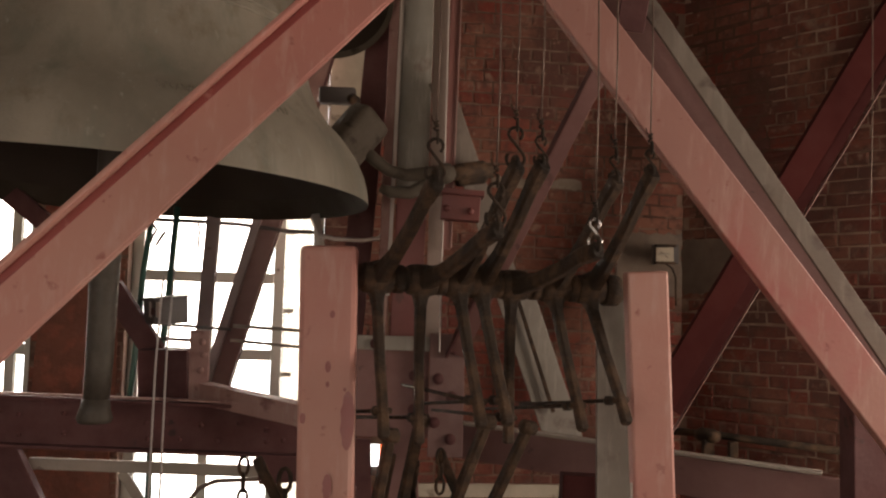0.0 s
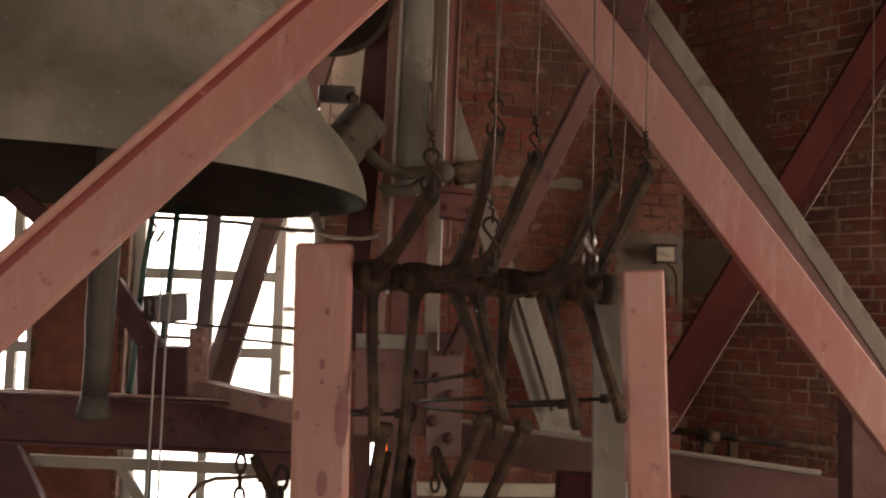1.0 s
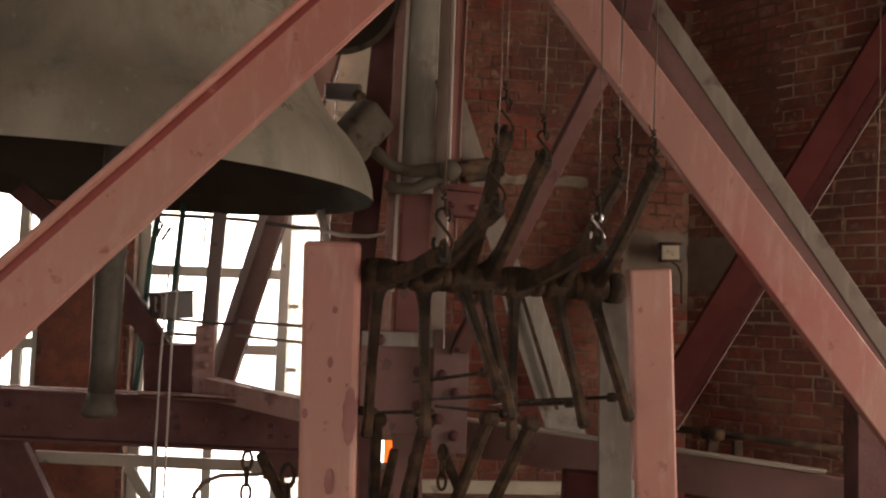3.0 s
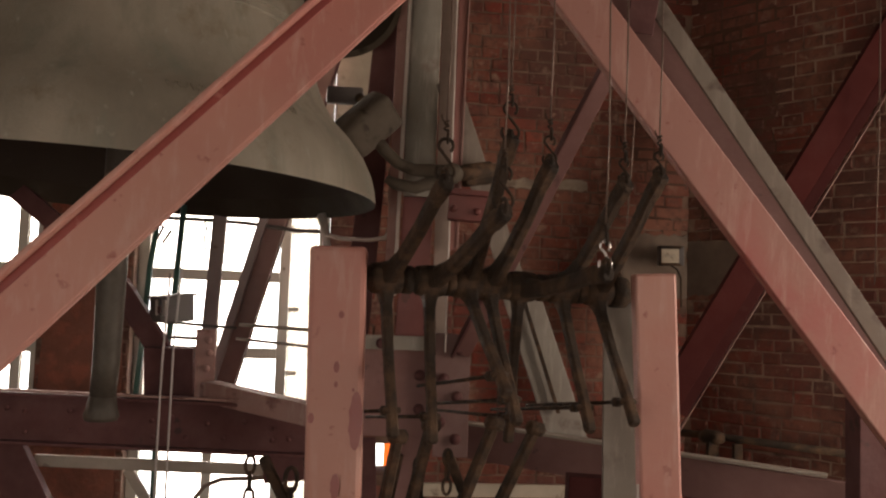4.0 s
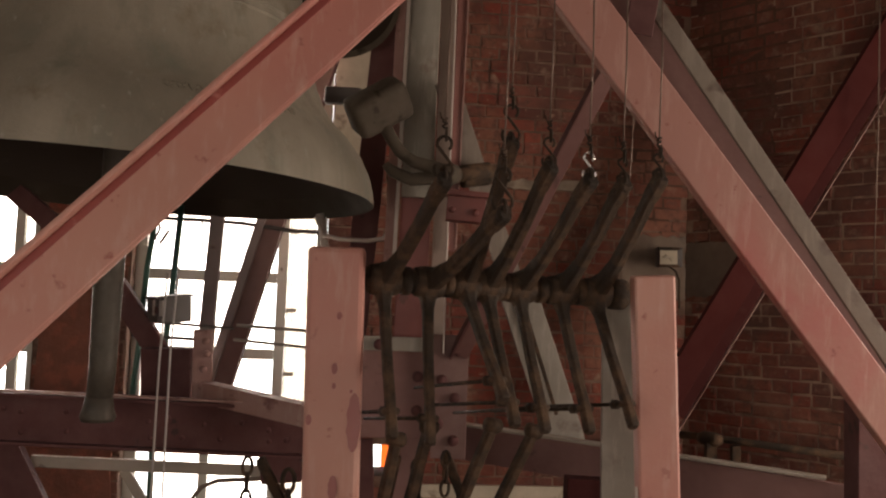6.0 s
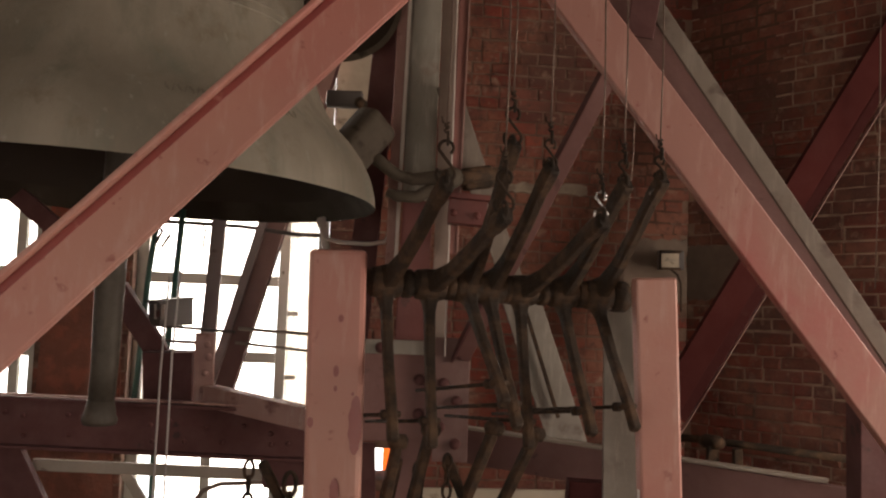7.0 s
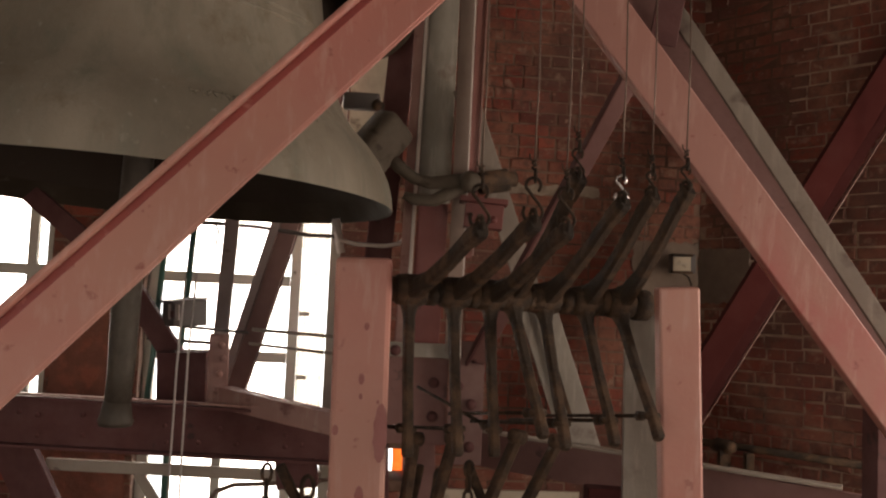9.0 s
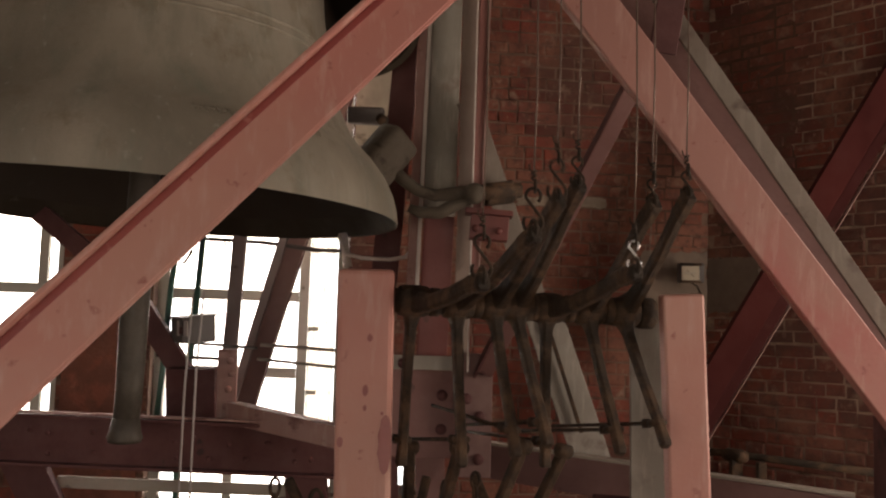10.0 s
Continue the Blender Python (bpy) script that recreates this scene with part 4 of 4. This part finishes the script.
def crank(k):
    """A bell crank: a hub, an arm that rises towards the room and an arm that hangs down."""
    o = thing("crank_lever", (0, 0, 0), "dark greasy iron bell crank lever on the shaft", "lever", "crank levers")
    tube("hub", [(e, 0, 0) for e in (-0.043, -0.041, -0.036, -0.016, 0.016, 0.036, 0.041, 0.043)], [0.035, 0.040, 0.042, 0.045, 0.045, 0.042, 0.040, 0.035], IRON, o, 20)
    tip = TIP + V((LEAN[k], 0, 0))
    sag = V((0, -0.010, -0.014))
    arm = taper("upper_arm", [V((0, -0.010, 0.012)), tip * 0.14 + sag * 0.6, tip * 0.32 + sag, tip * 0.62 + sag * 0.7, tip * 0.86, tip * 0.90, tip * 1.03, tip * 1.05],
                [0.070, 0.056, 0.043, 0.040, 0.040, 0.044, 0.044, 0.036], [0.052, 0.040, 0.034, 0.032, 0.032, 0.037, 0.037, 0.030], IRON, o)
    taper("lower_arm", [V((0, -0.004, -0.020)), V((0, -0.014, -0.050)), V((0, -0.024, -0.072)), LOW * 0.50 + V((0, 0.010, 0)), LOW * 0.82, LOW * 0.985, LOW],
          [0.064, 0.044, 0.034, 0.030, 0.031, 0.031, 0.024], [0.066, 0.038, 0.029, 0.026, 0.026, 0.029, 0.022], IRON, o)
    tube("eye", [(tip.x, tip.y * 1.0 + 0.020 * math.cos(j * math.pi / 6), tip.z + 0.018 + 0.020 * math.sin(j * math.pi / 6)) for j in range(12)], 0.006, IRON, arm, 6, True)
    tube("pin", [PIN + V((e, 0, 0)) for e in (-0.024, -0.021, 0.021, 0.024)], [0.006, 0.009, 0.009, 0.006], IRON, o, 10)
    return o


def hook_wire(f, mat, label, part_label=""):
    """A pull wire twisted onto an S hook of size f; the hook's lower bend hangs in the lever's eye."""
    o = thing("pull_wire", (0, 0, 0), label, "wire", "pull wires")
    r1, r2, H = 0.0190 * f, 0.0245 * f, 0.112 * f
    turn = [(r1 * math.cos(radians(a)), 0.004, H - r1 + r1 * math.sin(radians(a))) for a in range(-50, 216, 19)]
    turn += [(-r2 * math.cos(radians(a)), -0.004, r2 - r2 * math.sin(radians(a))) for a in range(215, -51, -19)]
    hook = tube("hook", turn, 0.0042 if f > 0.8 else 0.0034, mat, o, 8, label=part_label)
    h = 0.110 * f
    tube("ring", [(0.004, 0.011 * math.cos(j * math.pi / 6), h + 0.007 + 0.016 * math.sin(j * math.pi / 6)) for j in range(12)], 0.0036, IRON, hook, 6, True)
    tube("twist", [(0.006 * math.cos(j * 1.1), 0.006 * math.sin(j * 1.1), h + 0.020 + 0.0022 * j) for j in range(14)], 0.0026, IRON, o, 6)
    tube("loose_end", [(0.006, 0, h + 0.036), (-0.010, -0.003, h + 0.046), (-0.013, -0.004, h + 0.060)], 0.0022, IRON, o, 6)
    tube("wire", [(0.0, 0, h + 0.044), (0.004, 0.001, 0.35), (-0.001, 0, 0.7), (0.002, 0, 1.1), (0, 0, 2.0)], 0.0023, WIRE, o, 6)
    return o


lever_shaft()
HOOKS = (0.95, 0.98, 0.95, 0.72, 0.66, 0.62, 0.64)
cranks = [crank(k) for k in range(7)]
wires = [hook_wire(f, STEEL if k == 4 else IRON, "thin steel pull wire with a shiny S hook" if k == 4 else "thin steel pull wire with a dark S hook", "shiny new steel S hook" if k == 4 else "") for k, f in enumerate(HOOKS)]


def crank_pose(k, angle):
    """Crank k turned about the shaft; a larger angle lowers its tip."""
    return Matrix.Translation(HUB0.lerp(HUB1, HUB_AT[k])) @ CRANK @ Matrix.Rotation(radians(angle), 4, "X")


# seconds and degrees for each crank, counted along the shaft
TURNS = [
    [(0, 6.3), (0.5, 6.2), (0.8, 8.7), (1, 11.2), (1.2, 14.1), (1.4, 16.5), (1.6, 19.8), (1.8, 22.7), (2, 25.5), (2.2, 29.3), (2.5, 30.8), (2.7, 33.1), (3, 31.7), (3.2, 25.6), (3.35, 5.8), (3.5, 2.8), (3.8, 5.2), (5, 6.1), (5.7, 4.1), (6.8, 5.2), (7.2, 4.9), (7.4, 5.9), (8, 6.5), (8.4, 7.5), (8.6, 8.3), (8.8, 12.5), (9, 17.5), (9.2, 20.7), (9.4, 23.5), (9.6, 25.7), (9.8, 28.6), (10, 30.9)],
    [(0, 21.2), (0.5, 27.0), (1, 33.2), (1.5, 37.5), (2, 43.6), (2.2, 44.0), (2.3, 38.0), (2.4, 25.0), (2.5, 16.0), (2.7, 15.3), (3, 15.0), (3.8, 14.7), (5, 14.5), (5.7, 14.8), (6.8, 14.7), (7.4, 14.4), (8, 13.6), (9, 13.6), (9.5, 14.2), (10, 14.3)],
    [(0, -3.3), (0.3, -5.0), (0.5, -10.0), (0.7, -18.0), (0.9, -21.0), (1.5, -21.0), (2, -21.0), (2.7, -20.5), (4, -21.3), (5, -22.0), (5.7, -20.0), (6.8, -19.6), (7.2, -17.5), (7.5, -11.0), (8, -1.5), (8.4, 6.0), (8.8, 12.5), (9.2, 19.0), (9.5, 25.8), (9.65, 26.5), (9.75, 25.0), (9.85, 14.0), (10, 0.6)],
    [(0, -5.3), (2, -6.5), (4, -6.5), (5, -6.0), (7, -6.6), (8.5, -7.0), (10, -7.2)],
    [(0, 25.6), (0.2, 29.2), (0.4, 34.0), (0.6, 38.5), (0.8, 40.3), (0.9, 39.3), (1, 31.9), (1.1, 10.3), (1.2, -9.3), (1.4, 1.1), (1.6, -7.0), (1.8, -0.3), (2, 0.8), (2.2, 4.3), (2.4, 10.2), (2.5, 12.0), (2.7, 16.0), (3, 24.6), (3.4, 36.8), (3.8, 38.7), (3.9, 39.4), (4, 32.2), (4.1, 26.4), (4.2, 0.5), (4.4, 1.0), (4.6, -3.7), (4.8, -3.9), (5, -8.5), (5.2, -6.4), (5.5, -4.6), (5.7, -4.9), (6.2, 1.1), (6.8, 9.3), (7, 13.7), (7.2, 18.2), (7.4, 22.8), (7.6, 27.5), (7.8, 32.1), (8, 36.2), (8.2, 38.7), (8.4, 35.3), (8.5, 30.5), (8.6, 6.5), (8.7, -5.3), (8.8, 0.8), (9, 2.5), (9.2, 6.5), (9.4, 10.4), (9.6, 15.3), (9.8, 18.8), (10, 24.7)],
    [(0, -1.1), (2.5, -0.8), (4, -1.0), (5.5, -1.6), (7, -2.2), (8.5, -1.8), (10, -1.4)],
    [(0, -6.2), (2, -6.8), (5, -6.4), (8, -6.4), (10, -7.2)],
]


BACKWARD = V((-AX.y, AX.x, 0))


def low_pin(k, a):
    return crank_pose(k, a) @ PIN


def aim(p, q, side=(1, 0, 0)):
    """A pose at p whose z axis points to q."""
    z = (V(q) - V(p)).normalized()
    x = V(side)
    x = (x - z * x.dot(z)).normalized()
    return Matrix.Translation(V(p)) @ Matrix((x, z.cross(x), z)).transposed().to_4x4()


# followers: crank, top joint at rest and foot joint
FOLLOW = {0: ((-0.110, 2.690, 1.278), (-0.164, 2.790, 0.985)), 1: ((-0.020, 2.760, 1.305), (-0.092, 2.830, 0.985)),
          3: ((0.158, 2.731, 1.319), (0.046, 2.856, 0.990)), 5: ((0.282, 2.812, 1.300), (0.152, 2.917, 0.980))}
REST = (5.5, 14.5, -20.0, -6.3, 2.0, -1.3, -6.5)


def follower(k):
    """A flat iron lever that stands below a crank and follows its lower arm."""
    o = thing("follower_lever", (0, 0, 0), "dark greasy iron lever linked below a crank", "lever", "follower levers")
    top, foot = (V(p) for p in FOLLOW[k])
    L = (top - foot).length
    arm = taper("arm", [(0, 0, -0.02), (0, 0, 0.03), (0, 0, L - 0.03), (0, 0, L + 0.006)], [0.046, 0.040, 0.036, 0.030], [0.034, 0.030, 0.029, 0.024], IRON, o)
    tube("knuckle", [(e, 0, L) for e in (-0.026, -0.020, 0.020, 0.026)], [0.014, 0.021, 0.021, 0.014], IRON, arm, 12)
    return o


def link():
    """A long thin pull rod with a knuckle and a turnbuckle near the pin of a crank's lower arm."""
    o = thing("link", (0, 0, 0), "thin dark iron pull rod pinned to a crank's lower arm", "link", "links of the levers")
    tube("rod", [(0, 0, 0.05), (0.002, 0, 0.35), (0, 0, 0.68)], 0.0055, IRON, o, 8)
    fork = tube("fork", [(0, 0, e) for e in (-0.012, -0.006, 0.030, 0.055)], [0.006, 0.011, 0.010, 0.008], IRON, o, 10)
    tube("nut", [(0, 0, e) for e in (0.052, 0.056, 0.074, 0.080)], [0.009, 0.015, 0.015, 0.008], IRON, fork, 6)
    return o


def top_joint(k, a):
    """The follower's top moves along with its crank's pin, at its own length from its foot."""
    top, foot = (V(p) for p in FOLLOW[k])
    shift = low_pin(k, a) - low_pin(k, REST[k])
    return foot + (top + shift - foot).normalized() * (top - foot).length


def link_pose(k, a):
    p = low_pin(k, a)
    return aim(p, low_pin(k, REST[k]) + BACKWARD * 0.7 + V((0, 0, -0.075)), AX)


followers = {k: follower(k) for k in FOLLOW}
first_link = link()
links = [first_link] + [copy_thing(first_link, Matrix()) for k in range(6)]
FEET = [V(FOLLOW[0][1]) - AX * 0.15, V(FOLLOW[5][1]) + AX * 0.35]
o = thing("follower_shaft", (0, 0, 0), "dark iron shaft low between the posts carrying the levers", "shaft")
tube("rod", FEET, 0.022, IRON, o, 14)
for e in FEET:
    bar("stand", up_from(e, 0.0), e, 0.06, 0.06, MAROON, o)


def swing(t, angle):
    return (t, Matrix.Translation(PIVOT) @ Matrix.Rotation(radians(angle), 4, "Y"))


def motions():
    for k in range(7):
        rows = [(t, crank_pose(k, a)) for t, a in TURNS[k]]
        walk(cranks[k], rows)
        tip = TIP + V((LEAN[k], 0, 0.008))
        walk(wires[k], [(t, Matrix.Translation(m @ tip)) for t, m in rows])
        walk(links[k], [(t, link_pose(k, a)) for t, a in TURNS[k]])
    for k, o in followers.items():
        walk(o, [(t, aim(FOLLOW[k][1], top_joint(k, a), AX)) for t, a in TURNS[k]])
    walk(hammer, [swing(*r) for r in ((0, -14), (1.5, -14), (2.7, -14), (3.4, -12), (3.8, -8), (4.0, -6), (4.5, 0), (5.0, 3.5), (5.5, 7), (5.7, 7.5), (6.1, 6), (6.25, -17), (6.4, -12), (6.6, -14), (8, -14), (10, -14))])


# ---- lower fixed arms and chains ----
def low_arm(p0, p1, w):
    o = thing("low_lever", (0, 0, 0), "dark greasy iron lever arm low behind the posts", "lever", "low levers")
    bar("arm", p0, p1, w, 0.036, IRON, o, (1, 0, 0), 0.006)


low_arm((0.027, 2.886, 1.217), (0.553, 2.923, 0.034), 0.028)
low_arm((-0.113, 2.887, 1.204), (-0.339, 2.925, 0.003), 0.028)
low_arm((-0.050, 2.939, 1.179), (-0.182, 3.025, 0.003), 0.04)
low_arm((-0.600, 3.345, 1.114), (-0.012, 3.425, 0.022), 0.034)


def chain(p, n, r):
    """A hanging run of dark links with a hook."""
    o = thing("chain", p, "short dark iron chain with hook links", "chain", "chains")
    for i in range(n):
        c = V((0, 0, -i * r * 2.1))
        a = V((1, 0.3, 0)) if i % 2 == 0 else V((0.4, -1, 0))
        a.normalize()
        tube("link", [c + a * (r * 0.62 * math.cos(k * math.pi / 6)) + V((0, 0, r * 1.2 * math.sin(k * math.pi / 6))) for k in range(12)], r * 0.24, IRON, o, 6, True)


chain((-0.638, 3.326, 1.088), 4, 0.026)
chain((-0.497, 3.330, 1.043), 3, 0.034)
chain((0.031, 2.857, 1.203), 3, 0.020)
chain((-0.055, 2.910, 1.166), 4, 0.022)

# ---- brick facing ----
lay_bricks(wall_right, 0.0, 4.5, 0.0, TOP, False, [(2.6, 3.8, 0.5, 3.0)], (0.0, 1.15, 0.75, 3.2))
lay_bricks(wall_back, 0.0, 5.2, 0.0, TOP, True, WIN, (0.15, 1.25, 0.75, 3.2))

motions()
